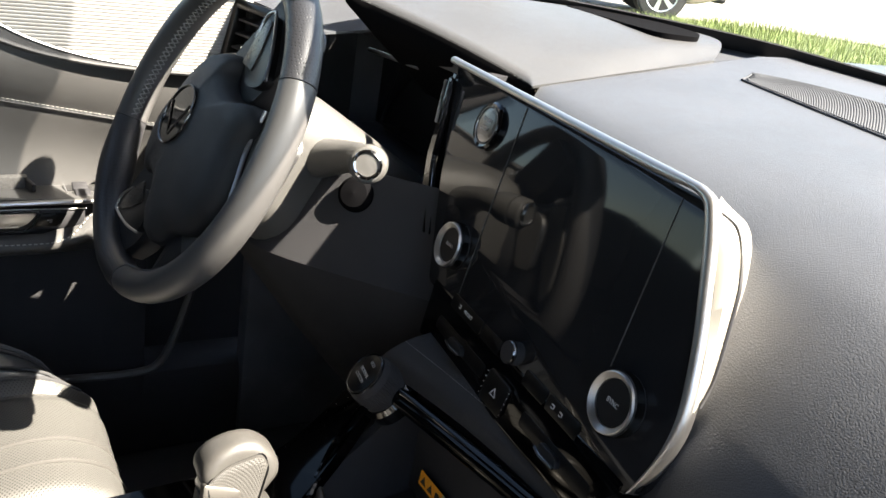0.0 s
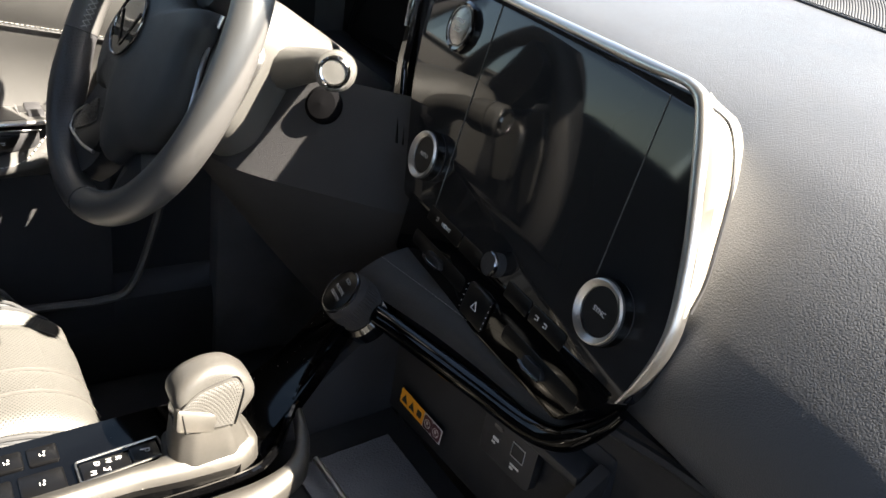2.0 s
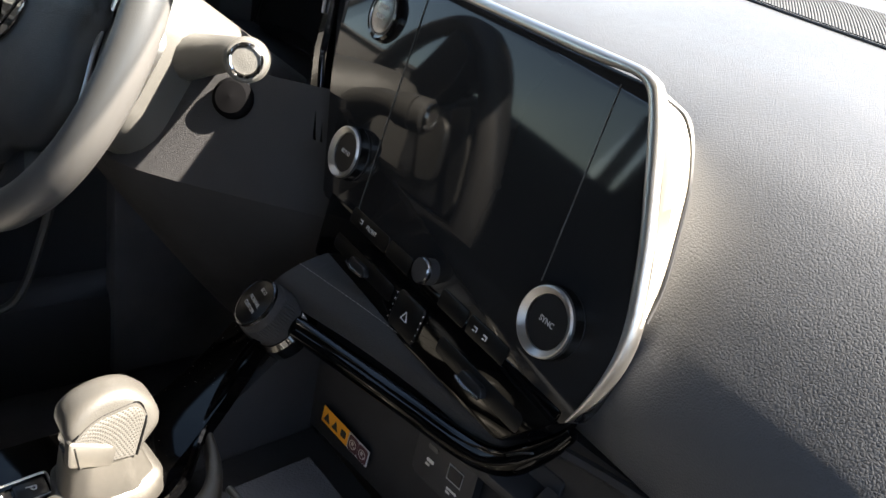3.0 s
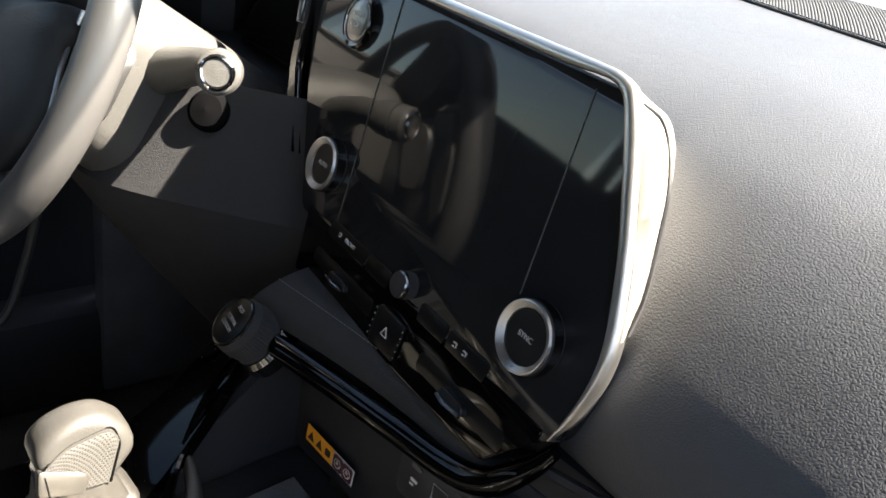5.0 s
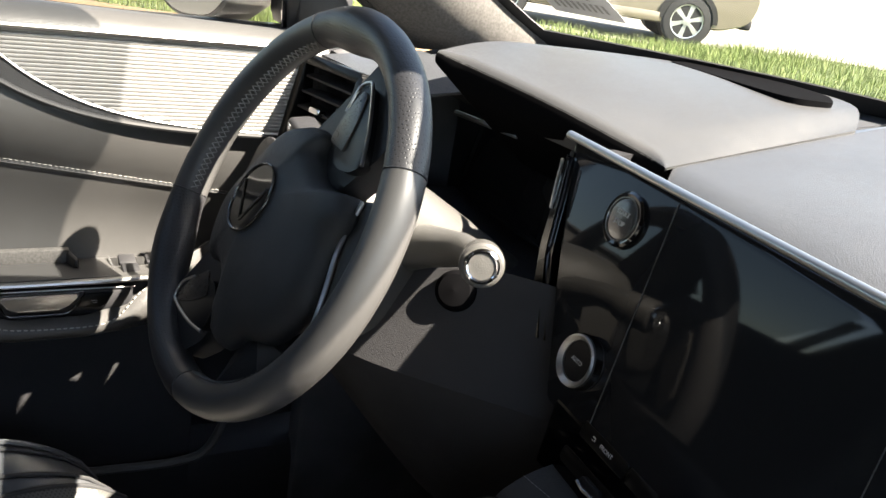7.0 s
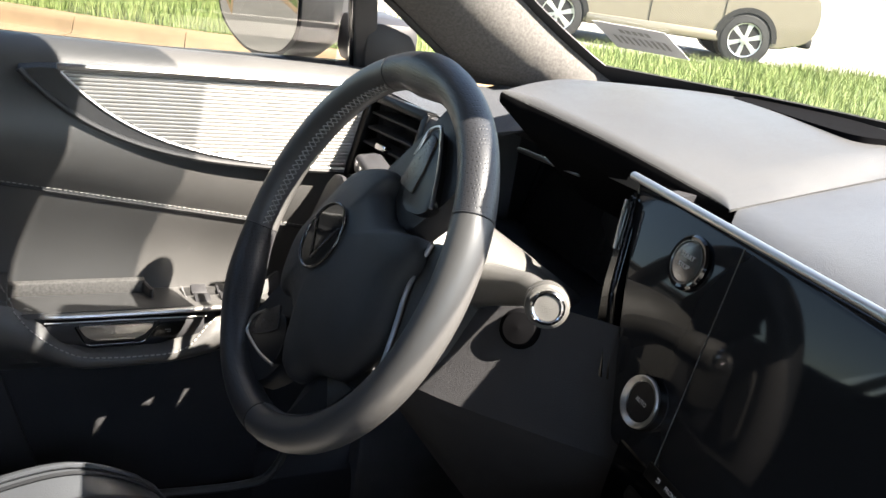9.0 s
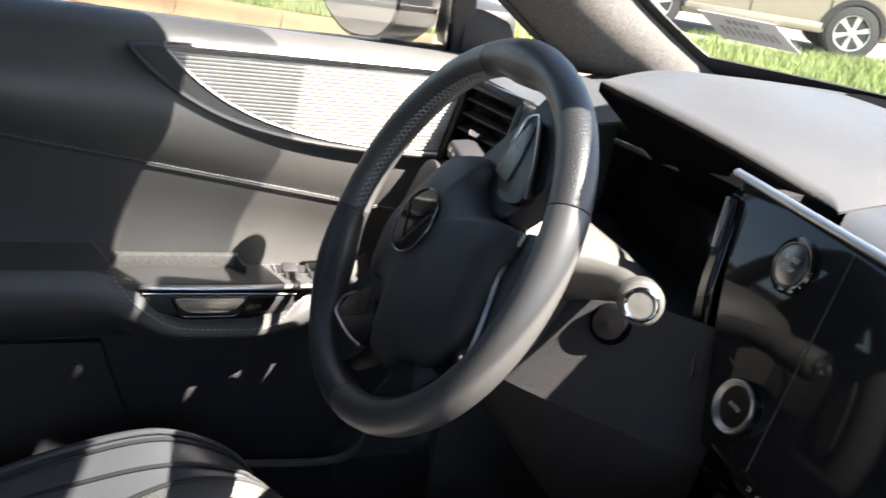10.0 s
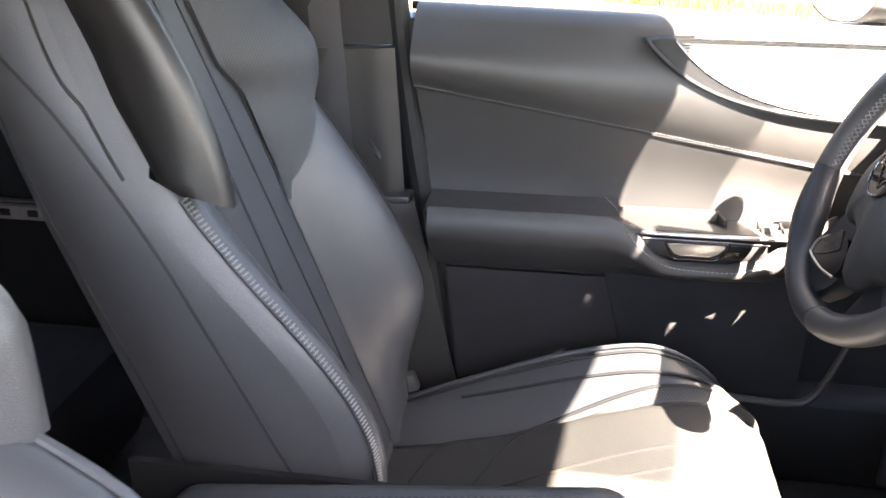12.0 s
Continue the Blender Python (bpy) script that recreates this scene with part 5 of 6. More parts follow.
def rim_arc(a0, a1, n, r=R_TUBE, m=TURNED):
    bm = bmesh.new()
    rings = []
    for k in range(n + 1):
        deg = a0 + (a1 - a0) * k / n
        a = radians(deg)
        c = Vector((R_RIM * math.cos(a), R_RIM * math.sin(a), 0))
        out = Vector((math.cos(a), math.sin(a), 0))
        swell = max(math.exp(-((abs((deg - g + 180) % 360 - 180)) / 13) ** 2) for g in (28, 152))
        grip = 1.0 + 0.13 * swell
        ring = []
        for j in range(20):
            t = 2 * math.pi * j / 20
            rad = math.cos(t) * r * grip - (0.006 * swell if math.cos(t) < 0 else 0.0) * abs(math.cos(t))
            ring.append(m @ (c + out * rad + Vector((0, 0, math.sin(t) * r * 1.12 * grip))))
        rings.append(ring)
    return loft(rings, bm=bm)


# angles run anticlockwise from the wheel's own three o'clock
SEAMS = [(-35, 49, True), (49, 132, False), (132, 215, True), (215, 325, False)]
for a0, a1, perf in SEAMS:
    part("grip" if perf else "rim", rim_arc(a0 + 0.25, a1 - 0.25, 44), RIM_PERF if perf else RIM, wheel, "perforated leather grip" if perf else "smooth black leather rim")
for a, _, _ in SEAMS:
    a = radians(a)
    c, out = Vector((R_RIM * math.cos(a), R_RIM * math.sin(a), 0)), Vector((math.cos(a), math.sin(a), 0))
    part("rim_seam", tube([TURNED @ (c + out * math.cos(t) * R_TUBE * 1.0 + Vector((0, 0, math.sin(t) * R_TUBE * 1.12))) for t in (2 * math.pi * j / 24 for j in range(24))], 0.0008, 5, closed=True), PLASTIC, wheel)


def lace_at(deg, z):
    a = radians(deg)
    r = R_RIM - R_TUBE * 0.99
    return TURNED @ Vector((r * math.cos(a), r * math.sin(a), z + 0.003))


for a0, a1 in ((50, 131), (216, 324)):
    lace = bmesh.new()
    count = int((a1 - a0) / 2.2)
    for k in range(count):
        p, q = a0 + (a1 - a0) * k / count, a0 + (a1 - a0) * (k + 1) / count
        for z0, z1 in ((-0.0045, 0.0045), (0.0045, -0.0045)):
            tube([lace_at(p, z0), lace_at((p + q) / 2, (z0 + z1) / 2), lace_at(q, z1)], 0.0007, 5, lace)
    part("cross_stitching", lace, STITCH_DARK, wheel)
# hub cover
hub_rings = []
half_out = [(0.050, 0.052), (0.080, 0.022), (0.086, 0.004), (0.073, -0.004), (0.067, -0.028), (0.073, -0.052), (0.096, -0.080), (0.087, -0.098), (0.060, -0.103), (0.026, -0.138)]
hub_out = round_corners(half_out + [(-x, y) for x, y in half_out[::-1]], [0.04, 0.012, 0.006, 0.006, 0.02, 0.015, 0.006, 0.008, 0.012, 0.02] + [0.02, 0.012, 0.008, 0.006, 0.015, 0.02, 0.006, 0.006, 0.012, 0.04], 4)
for k, z in ((0.45, -0.055), (0.72, -0.034), (0.95, -0.014), (1.0, -0.004), (0.985, 0.006), (0.93, 0.013), (0.80, 0.018), (0.5, 0.021), (0.1, 0.0215)):
    hub_rings.append([TURNED @ Vector((x * k, y * k, z)) for x, y in hub_out])
part("hub_cover", loft(hub_rings), HUB, wheel, "black airbag cover", sharp=50)
em = TURNED @ Matrix.Translation((0, 0.0, 0.0218))
emblem = part("emblem", lathe([(0.033, -0.004), (0.033, 0.001), (0.0, 0.0012)], em @ Matrix.Diagonal((1, 0.84, 1, 1)), 40), GLOSS, wheel)
ring = bmesh.new()
tube([em @ Vector((0.033 * math.cos(t), 0.0277 * math.sin(t), 0.0012)) for t in (2 * math.pi * k / 40 for k in range(40))], 0.0013, 8, ring, closed=True)
part("emblem_ring", ring, DARK_CHROME, emblem)
part("emblem_mark", tube([em @ Vector(p) for p in ((-0.002, 0.024, 0.0014), (-0.019, -0.010, 0.0014), (0.022, -0.012, 0.0014))], 0.0014, 6), DARK_CHROME, emblem)
# side spokes with switch pads
for s in (1, -1):
    turn = 1 if s > 0 else -1
    sp_out = [(s * x, y) for x, y in ((0.060, 0.034), (0.12, 0.030), (0.166, 0.030), (0.166, -0.044), (0.125, -0.060), (0.070, -0.050))][::turn]
    spoke = part("spoke", plate(round_corners(sp_out, 0.012, 4), TURNED @ Matrix.Translation((0, 0, -0.002)), 0.026, 0.005), PLASTIC, wheel)
    pad_out = [(s * x, y) for x, y in ((0.084, -0.022), (0.112, 0.005), (0.132, 0.0135), (0.1415, 0.009), (0.1435, 0.001), (0.128, -0.034), (0.112, -0.060), (0.098, -0.056), (0.086, -0.040))][::turn]
    pad = part("switch_pad", plate(round_corners(pad_out, 0.008, 4), TURNED @ Matrix.Translation((0, 0, 0.006)), 0.010, 0.0015), DIAL_FACE, spoke)
    touch_out = [(s * x, y) for x, y in ((0.088, -0.006), (0.113, 0.0045), (0.1365, 0.0065), (0.1390, -0.003), (0.116, -0.020), (0.097, -0.030))][::turn]
    part("touch_pad", plate(round_corners(touch_out, 0.003, 3), TURNED @ Matrix.Translation((0, 0, 0.0075)), 0.002, 0.0006), TOUCH_REFLECTION, pad)
    for gx, gy in ((0.130, 0.000), (0.116, -0.004)):
        part("switch_mark", bar_glyphs(TURNED @ Matrix.Translation((0, 0, 0.0078)), [(s * gx, gy, 0.002, 0.0012)]), STITCH_DARK, pad)
    edge = [(s * x, y, 0.0062) for x, y in ((0.112, 0.0055), (0.132, 0.0145), (0.1425, 0.010), (0.1445, 0.001), (0.129, -0.034), (0.111, -0.061))]
    part("switch_trim", tube(smooth_path([TURNED @ Vector(p) for p in edge], 5), 0.0016, 8), SILVER, spoke, "satin silver trim line")
# lower spoke: an outer panel parted from the hub by a silver line, and a small bright inlay on the other branch
panel_out = [(0.122, -0.108), (0.085, -0.140), (0.040, -0.160), (0.014, -0.156), (0.040, -0.132), (0.066, -0.106), (0.095, -0.080)]
low = part("lower_spoke", plate(round_corners(panel_out, 0.006, 3), TURNED @ Matrix.Translation((0, 0, -0.002)), 0.018, 0.003), GREY, wheel, "smooth grey lower spoke panel")
part("spoke_trim", tube(smooth_path([TURNED @ Vector((x, y, 0.0)) for x, y in ((0.098, -0.086), (0.064, -0.103), (0.040, -0.128), (0.014, -0.153))], 5), 0.0022, 8), SILVER, low)
low = part("lower_spoke", plate(round_corners([(-0.020, -0.100), (-0.060, -0.092), (-0.122, -0.108), (-0.085, -0.140), (-0.040, -0.160), (0.0, -0.158)], 0.006, 3), TURNED @ Matrix.Translation((0, 0, -0.006)), 0.016, 0.003), PLASTIC, wheel)
part("spoke_inlay", plate(round_corners([(-0.048, -0.102), (-0.057, -0.140), (-0.022, -0.145)], 0.004, 3), TURNED @ Matrix.Translation((0, 0, -0.003)), 0.003, 0.001), GREY, low)

# ---- steering column ----
column = thing("steering_column", (-0.405, 0.53, 0.96), "grained grey steering column shroud with two stalks", "steering column")
AX = -(WM.to_3x3() @ Vector((0, 0, 1)))


def col_ring(d, w, h, dz):
    c = WC + AX * d + Vector((0.002, 0.004, dz))
    rx, ry = WM.to_3x3() @ Vector((1, 0, 0)), WM.to_3x3() @ Vector((0, 1, 0))
    return [c + rx * x + ry * y for x, y in rounded(w, h, min(w, h) * 0.3, 5)]


part("shroud", loft([col_ring(0.036, 0.14, 0.120, 0.004), col_ring(0.055, 0.146, 0.150, 0.002), col_ring(0.09, 0.146, 0.164, -0.003), col_ring(0.15, 0.140, 0.150, -0.004), col_ring(0.26, 0.13, 0.11, 0.0)]), GREY, column, "grained grey shroud", sharp=50)
tip = Vector((-0.206, 0.537, 1.028))
way = (tip - Vector((-0.335, 0.525, 1.02))).normalized()
base = tip - way * 0.125
SMT = Matrix.Translation(tip) @ (Vector((0.82, -0.50, 0.22)).to_track_quat("Z", "Y").to_matrix().to_4x4())
st = part("wiper_stalk", tube([Vector((-0.345, 0.536, 0.988)), Vector((-0.305, 0.550, 1.003)), Vector((-0.265, 0.556, 1.016)), SMT @ Vector((0, 0, -0.03))], lambda t: 0.025 - 0.024 * t + 0.012 * t * t, 14), GREY, column, "grey wiper stalk")
part("stalk_barrel", lathe([(0.006, -0.040), (0.0145, -0.038), (0.0175, -0.030), (0.0182, -0.016), (0.015, -0.0155), (0.015, -0.0145), (0.0180, -0.014), (0.0176, -0.004), (0.0155, -0.002), (0.012, -0.0015), (0.0, -0.0015)], SMT, 36), GREY, st)
# Flat black disc added in place of the round shadow below the stalk.
part("stalk_shadow_disc", lathe([(0.0185, -0.006), (0.0180, 0.002), (0.014, 0.006), (0.0, 0.008)], frame_at((-0.279, 0.5645, 0.972), (0.74, 0.67, 0), (-0.28, 0.30, 0.91)), 28), SLOT_SHADE, column, "black disc standing in for the shadow under the stalk")
part("end_ring", lathe([(0.0135, -0.002), (0.0138, 0.001), (0.012, 0.0025), (0.0108, 0.0022), (0.0105, 0.0)], SMT, 36), CHROME, st)
part("end_cap", lathe([(0.0108, -0.001), (0.0104, 0.0012), (0, 0.0016)], SMT, 30), GREY, st)
LS = Vector((-0.556, 0.515, 1.040))
stalk_run = [Vector((-0.455, 0.527, 1.000)), Vector((-0.490, 0.523, 1.018)), Vector((-0.520, 0.519, 1.030)), LS, LS + Vector((-0.006, -0.001, 0.002))]
stalk_rings = []
for p, w, hgt in zip(stalk_run, (0.032, 0.032, 0.032, 0.031, 0.026), (0.016, 0.018, 0.022, 0.024, 0.018)):
    sm = frame_at(p, (0, 1, 0.1), (0.45, -0.1, 1))
    stalk_rings.append([sm @ Vector((x, y, 0)) for x, y in rounded(w, hgt, 0.006, 4)])
lst = part("light_stalk", loft(stalk_rings), PLASTIC, column, "black light stalk with white symbols")
part("stalk_symbols", bar_glyphs(frame_at(LS + Vector((0.016, -0.0165, -0.004)), (1, 0.08, -0.40), (0.35, 0.1, 1)), [(-0.010, 0.004, 0.005, 0.0014), (-0.0095, 0.001, 0.004, 0.0014), (0.000, 0.003, 0.004, 0.004), (0.005, -0.004, 0.003, 0.003)]), WHITE, lst)
# paddle behind the wheel
for s in (1, -1):
    out = [(s * x, y) for x, y in ((0.085, 0.03), (0.13, 0.045), (0.145, 0.035), (0.14, -0.02), (0.10, -0.03))]
    if s < 0:
        out = out[::-1]
    part("shift_paddle", plate(round_corners(out, 0.01, 4), WM @ Matrix.Translation((0, 0, -0.032)), 0.006, 0.002), SILVER if s > 0 else PLASTIC, column)

# ---- driver's door ----
door = thing("driver_door", (-0.70, 0.2, 0.5), "closed driver's door with ribbed silver ornament and soft armrest", "car door")


def rear_edge(z):
    return -0.146 + 0.11 * (1.05 - z)


def sill_z(y):
    return 1.124 - 0.03 * (y - 0.1)


def stitch_z(y):
    return 0.992 - 0.165 * (y - 0.05)


def upper_at(u, v):
    y = -0.146 + 0.736 * u
    zt, zs = sill_z(y), stitch_z(y)
    if v < 0.25:
        w = v / 0.25
        return (-0.745 + 0.060 * w, y, zt + 0.006 * math.sin(math.pi * w) - 0.012 * w ** 3)
    w = (v - 0.25) / 0.75
    z = zt - 0.012 + (zs - zt + 0.012) * w
    bulge = 0.036 * math.sin(math.pi * min(1, w * 0.85)) ** 1.2
    return (-0.685 - 0.015 * w ** 3 + 0.012 * w + bulge * (0.35 + 0.65 * min(1.0, max(0.0, (0.55 - y) * 1.4))), y, z)


part("upper_trim", sheet(upper_at, 50, 30, 0.015), DOOR, door)


def middle_at(u, v):
    y = -0.146 + 0.736 * u
    zs = stitch_z(y) - 0.002
    z = zs + (0.80 - zs) * v
    return (upper_at(u, 1.0)[0] * (1 - v) - 0.690 * v - 0.012 * math.sin(math.pi * min(1, v * 1.1)) ** 1.2, y + (rear_edge(z) + 0.146) * (1 - u), z)


part("middle_insert", sheet(middle_at, 40, 16, 0.012), DOOR_LEATHER, door, "smooth leather door insert")
seam_line = [Vector(upper_at(k / 39, 1.0)) + Vector((0.0005, 0, -0.001)) for k in range(40)]
# Dark tube: the groove's shade is drawn, the surface isn't cut.
part("seam_groove_shade", tube(seam_line, 0.0020, 8), SEAM, door)
part("seam_stitching", stitches([p + Vector((0.0030, 0, 0.0042)) for p in seam_line], 0.0034, 0.0022, 0.0005, lift=(0.0004, 0, 0)), STITCH, door)

# ribbed ornament
def orn_top(y):
    return 1.104 - 0.006 * max(0.0, y - 0.3)


def orn_low(y):
    return orn_top(0.2) - 0.104 * (1 - math.exp(-max(0.0, y - 0.207) / 0.09))


def recess_low(y):
    return orn_top(0.2) - 0.002 - 0.104 * (1 - math.exp(-max(0.0, y - 0.172) / 0.09))


ORN = -0.6555
ys = [0.207 + 0.35 * (k / 24) ** 1.5 for k in range(25)]
outline = [(y, orn_top(y)) for y in ys] + [(y, orn_low(y)) for y in ys[::-1][:-1]]
om = frame_at((ORN, 0, 0), (0, 1, 0), (0, 0, 1))
part("ornament_base", plate(outline, om @ Matrix.Translation((0, 0, -0.004)), 0.04, 0), BRUSHED, door)
for k in range(25):
    off = 0.0022 + 0.0042 * k
    y0 = 0.209
    while y0 < 0.55 and orn_top(y0) - off < orn_low(y0) + 0.001:
        y0 += 0.0005
    pts = [Vector((ORN - 0.0030, y, orn_top(y) - off)) for y in (y0 + (0.556 - y0) * j / 20 for j in range(21))]
    if y0 < 0.54:
        part("ornament_rib", tube(pts, 0.0022, 8, flat=0.5, up=(1, 0, 0)), BRUSHED, door)
border = [Vector((ORN - 0.001, y, z)) for y, z in outline]
part("ornament_frame", tube(border, 0.0018, 6, closed=True), BRUSHED, door)
recess_ys = [0.172 + 0.385 * (k / 24) ** 1.5 for k in range(25)]
recess = [(0.190, orn_top(0.2))] + [(y, orn_low(y) + 0.001) for y in ys] + [(y, recess_low(y)) for y in recess_ys[::-1]]
part("ornament_recess", plate(recess, om @ Matrix.Translation((0, 0, -0.001)), 0.03, 0.0015, 1), HUB, door, "dark recessed ornament border")
# Dark tube drawn as the shade along the recess's lower edge.
part("ornament_groove_shade", tube([Vector((ORN - 0.001, y, recess_low(y))) for y in recess_ys], 0.0034, 8), SEAM, door)
part("ornament_strip", tube([Vector((ORN + 0.001, y, orn_top(y) + 0.003)) for y in np.linspace(0.207, 0.556, 20)], 0.003, 6), SILVER, door, "satin silver strip")

# armrest
ARM_TOP = [(-0.17, 0.862), (0.140, 0.862), (0.160, 0.855), (0.185, 0.835), (0.213, 0.808), (0.235, 0.800), (0.311, 0.800), (0.349, 0.811), (0.381, 0.832), (0.41, 0.850), (0.46, 0.862)]


def arm_top(y):
    for (ya, za), (yb, zb) in zip(ARM_TOP, ARM_TOP[1:]):
        if y <= yb:
            return za + (zb - za) * (y - ya) / (yb - ya)
    return ARM_TOP[-1][1]


def arm_out(y):
    return -0.612 - 0.055 * max(0.0, (y - 0.36) / 0.10) ** 1.6


def arm_face(u, v):
    y = -0.118 + 0.578 * u
    zt = arm_top(y)
    roll = min(1.0, v / 0.25)
    x = arm_out(y) - 0.012 * (1 - math.sin(roll * math.pi / 2)) - 0.07 * max(0.0, (v - 0.35) / 0.65) ** 1.3
    return (x, y, zt + (0.748 - zt) * v)


part("armrest", sheet(arm_face, 62, 16, 0.008), DOOR, door, "padded door armrest with a stitched edge")
part("armrest_top", sheet(lambda u, v: (-0.706 + (0.706 + arm_out(0) - 0.011) * v, -0.122 + 0.277 * u, 0.864 - 0.002 * v * v), 12, 8, 0.01), DOOR, door)
hem = smooth_path([(0, y, z) for y, z in ((0.161, 0.849), (0.173, 0.833), (0.187, 0.818), (0.204, 0.804), (0.220, 0.795), (0.240, 0.790), (0.283, 0.788), (0.322, 0.789), (0.341, 0.796), (0.355, 0.808), (0.367, 0.820), (0.381, 0.826))], 8)
edge_pts = [Vector((-0.690, 0.137, 0.866)), Vector((-0.652, 0.150, 0.866)), Vector((-0.626, 0.160, 0.857))]
edge_pts += [Vector((-0.6130 - 0.007 * max(0.0, (0.175 - p.y) / 0.016) - 0.006 * max(0.0, (p.y - 0.345) / 0.013), p.y, p.z + 0.003)) for p in hem]
part("armrest_stitching", stitches(edge_pts, 0.004, 0.0025, 0.0008, lift=(0.0004, 0, 0)), STITCH, door)
# pull pocket, switch panel, chrome blade, lever
part("switch_shelf", sheet(lambda u, v: (-0.700 + 0.079 * v, 0.155 + 0.285 * u, 0.832 + 0.0085 * v), 10, 4, -0.006), DOOR, door)
part("recess_face", box_at((-0.640, 0.295, 0.808), (0.012, 0.28, 0.056), 0.002), PLASTIC, door)
part("pull_pocket_felt", box_at((-0.686, 0.226, 0.8445), (0.012, 0.150, 0.022), 0.002), LINING, door)
part("pull_pocket_wall", rbox(bmesh.new(), (0.034, 0.006, 0.018), pose(-0.674, 0.302, 0.8445, 0, 0, 14), 0.003), PLASTIC, door)
blade = smooth_path([(-0.640, 0.172, 0.842), (-0.624, 0.19, 0.842), (-0.620, 0.23, 0.842), (-0.620, 0.32, 0.8425), (-0.622, 0.40, 0.844)], 5)
part("chrome_blade", tube(blade, 0.0044, 10, flat=0.8), SILVER, door, "polished chrome blade")
part("bezel", box_at((-0.630, 0.276, 0.8195), (0.018, 0.170, 0.028), 0.006), PLASTIC, door)
part("bezel_line", tube([(-0.6205, 0.190, 0.8345), (-0.6195, 0.30, 0.8345), (-0.6205, 0.362, 0.8335)], 0.0008, 6), SILVER, door)
lock = part("lock_key", plate(round_corners([(0.309, 0.828), (0.340, 0.829), (0.330, 0.812), (0.300, 0.811)], 0.004, 3), frame_at((-0.6185, 0, 0), (0, 1, 0), (0, 0, 1)), 0.004, 0.001), BLACK_KEY, door)
part("lock_mark", bar_glyphs(frame_at((-0.6183, 0, 0), (0, 1, 0), (0, 0, 1)), [(0.319, 0.820, 0.006, 0.0012), (0.320, 0.8175, 0.004, 0.0012)]), STITCH_DARK, lock)
part("door_lever", plate(round_corners([(0.223, 0.830), (0.306, 0.830), (0.289, 0.812), (0.236, 0.812)], 0.006, 4), frame_at((-0.617, 0, 0), (0, 1, 0), (0, 0, 1)), 0.008, 0.002), SILVER, door, "satin silver inside door lever")
part("lever_border", tube([Vector((-0.6165, y, z)) for y, z in round_corners([(0.219, 0.8325), (0.311, 0.8325), (0.293, 0.807), (0.232, 0.807)], 0.006, 4)], 0.0009, 6, closed=True), DARK_CHROME, door)
swp = box_at((-0.656, 0.382, 0.8385), (0.060, 0.082, 0.008), 0.003)
switches = part("switch_panel", swp, GLOSS, door)
for k in range(2):
    for j in range(2):
        part("window_switch", rbox(bmesh.new(), (0.018, 0.019, 0.006), pose(-0.643 - 0.026 * j, 0.361 + 0.030 * k, 0.8445, 0, 14, 0), 0.002), PLASTIC, switches)
part("switch_edge", tube([(-0.685, 0.3435, 0.8425), (-0.629, 0.3435, 0.8425), (-0.628, 0.42, 0.8425)], 0.0014, 6), CHROME, switches)
# lower door
def lower_at(u, v):
    y = rear_edge(0.8) + 0.57 * u
    z = 0.80 - 0.40 * v
    return (-0.694 + 0.006 * math.sin(math.pi * v), y + 0.044 * v * (1 - u), z)


part("lower_panel", sheet(lower_at, 24, 14, 0.012), DARK, door)
part("map_pocket", sheet(lambda u, v: (-0.678 + 0.01 * math.sin(math.pi * v), rear_edge(0.74) + 0.012 + (0.245 + 0.045 * v) * u + 0.03 * v, 0.742 - 0.26 * v), 8, 10, 0.014), DARK, door)
part("door_skin", box_at((-0.80, 0.22, 0.80), (0.06, 0.95, 0.62), 0.02), SHELL, door)
part("door_seal", tube(smooth_path([(-0.70, -0.185, 1.30), (-0.70, -0.172, 1.12), (-0.695, -0.139, 0.86), (-0.695, -0.100, 0.56), (-0.695, -0.07, 0.44)], 6), 0.016, 10), RUBBER, door)
part("sill_line", tube(smooth_path([(-0.655, 0.20, 0.575), (-0.655, 0.33, 0.566), (-0.655, 0.43, 0.562), (-0.655, 0.47, 0.58), (-0.655, 0.50, 0.66), (-0.655, 0.52, 0.74)], 6), 0.006, 8), GREY, door)
win = part("window_pane", sheet(lambda u, v: (-0.745 + 0.10 * v, -0.16 + 0.69 * u - 0.02 * v * u, 1.105 + 0.36 * v), 6, 6), SIDE_GLASS, door)
win.visible_shadow = False
part("window_post", box_at((-0.722, 0.546, 1.26), (0.018, 0.030, 0.32), 0.004, (10, 12, 0)), PLASTIC, door)
part("window_post", box_at((-0.725, 0.530, 1.26), (0.010, 0.008, 0.32), 0.002, (10, 12, 0)), GLOSS, door)
part("belt_seal", tube([(-0.742, -0.16, 1.128), (-0.742, 0.56, 1.108)], 0.006, 8), RUBBER, door)

# ---- outside mirror ----
mirror = thing("door_mirror", (-0.90, 0.55, 1.12), "dark exterior door mirror with a bright glass", "door mirror")
mo = round_corners([(-0.100, 0.15), (0.085, 0.15), (0.088, 0.02), (0.055, -0.012), (-0.02, -0.020), (-0.085, 0.02)], 0.03, 5)
mm = frame_at((-0.885, 0.468, 1.115), (0.905, 0.425, 0), (0, 0, 1))
part("housing", loft([[mm @ Vector((x * k, 0.065 + (y - 0.065) * k, z)) for x, y in mo] for k, z in ((1.0, 0.006), (1.06, -0.004), (1.05, -0.05), (0.85, -0.09), (0.4, -0.10))]), PLASTIC, mirror)
part("glass", plate([(x * 0.94, 0.065 + (y - 0.065) * 0.94) for x, y in mo], mm @ Matrix.Translation((0, 0, 0.0085)), 0.003, 0.001), MIRROR, mirror)
part("foot", box_at((-0.79, 0.60, 1.14), (0.12, 0.08, 0.07), 0.02), PLASTIC, mirror)

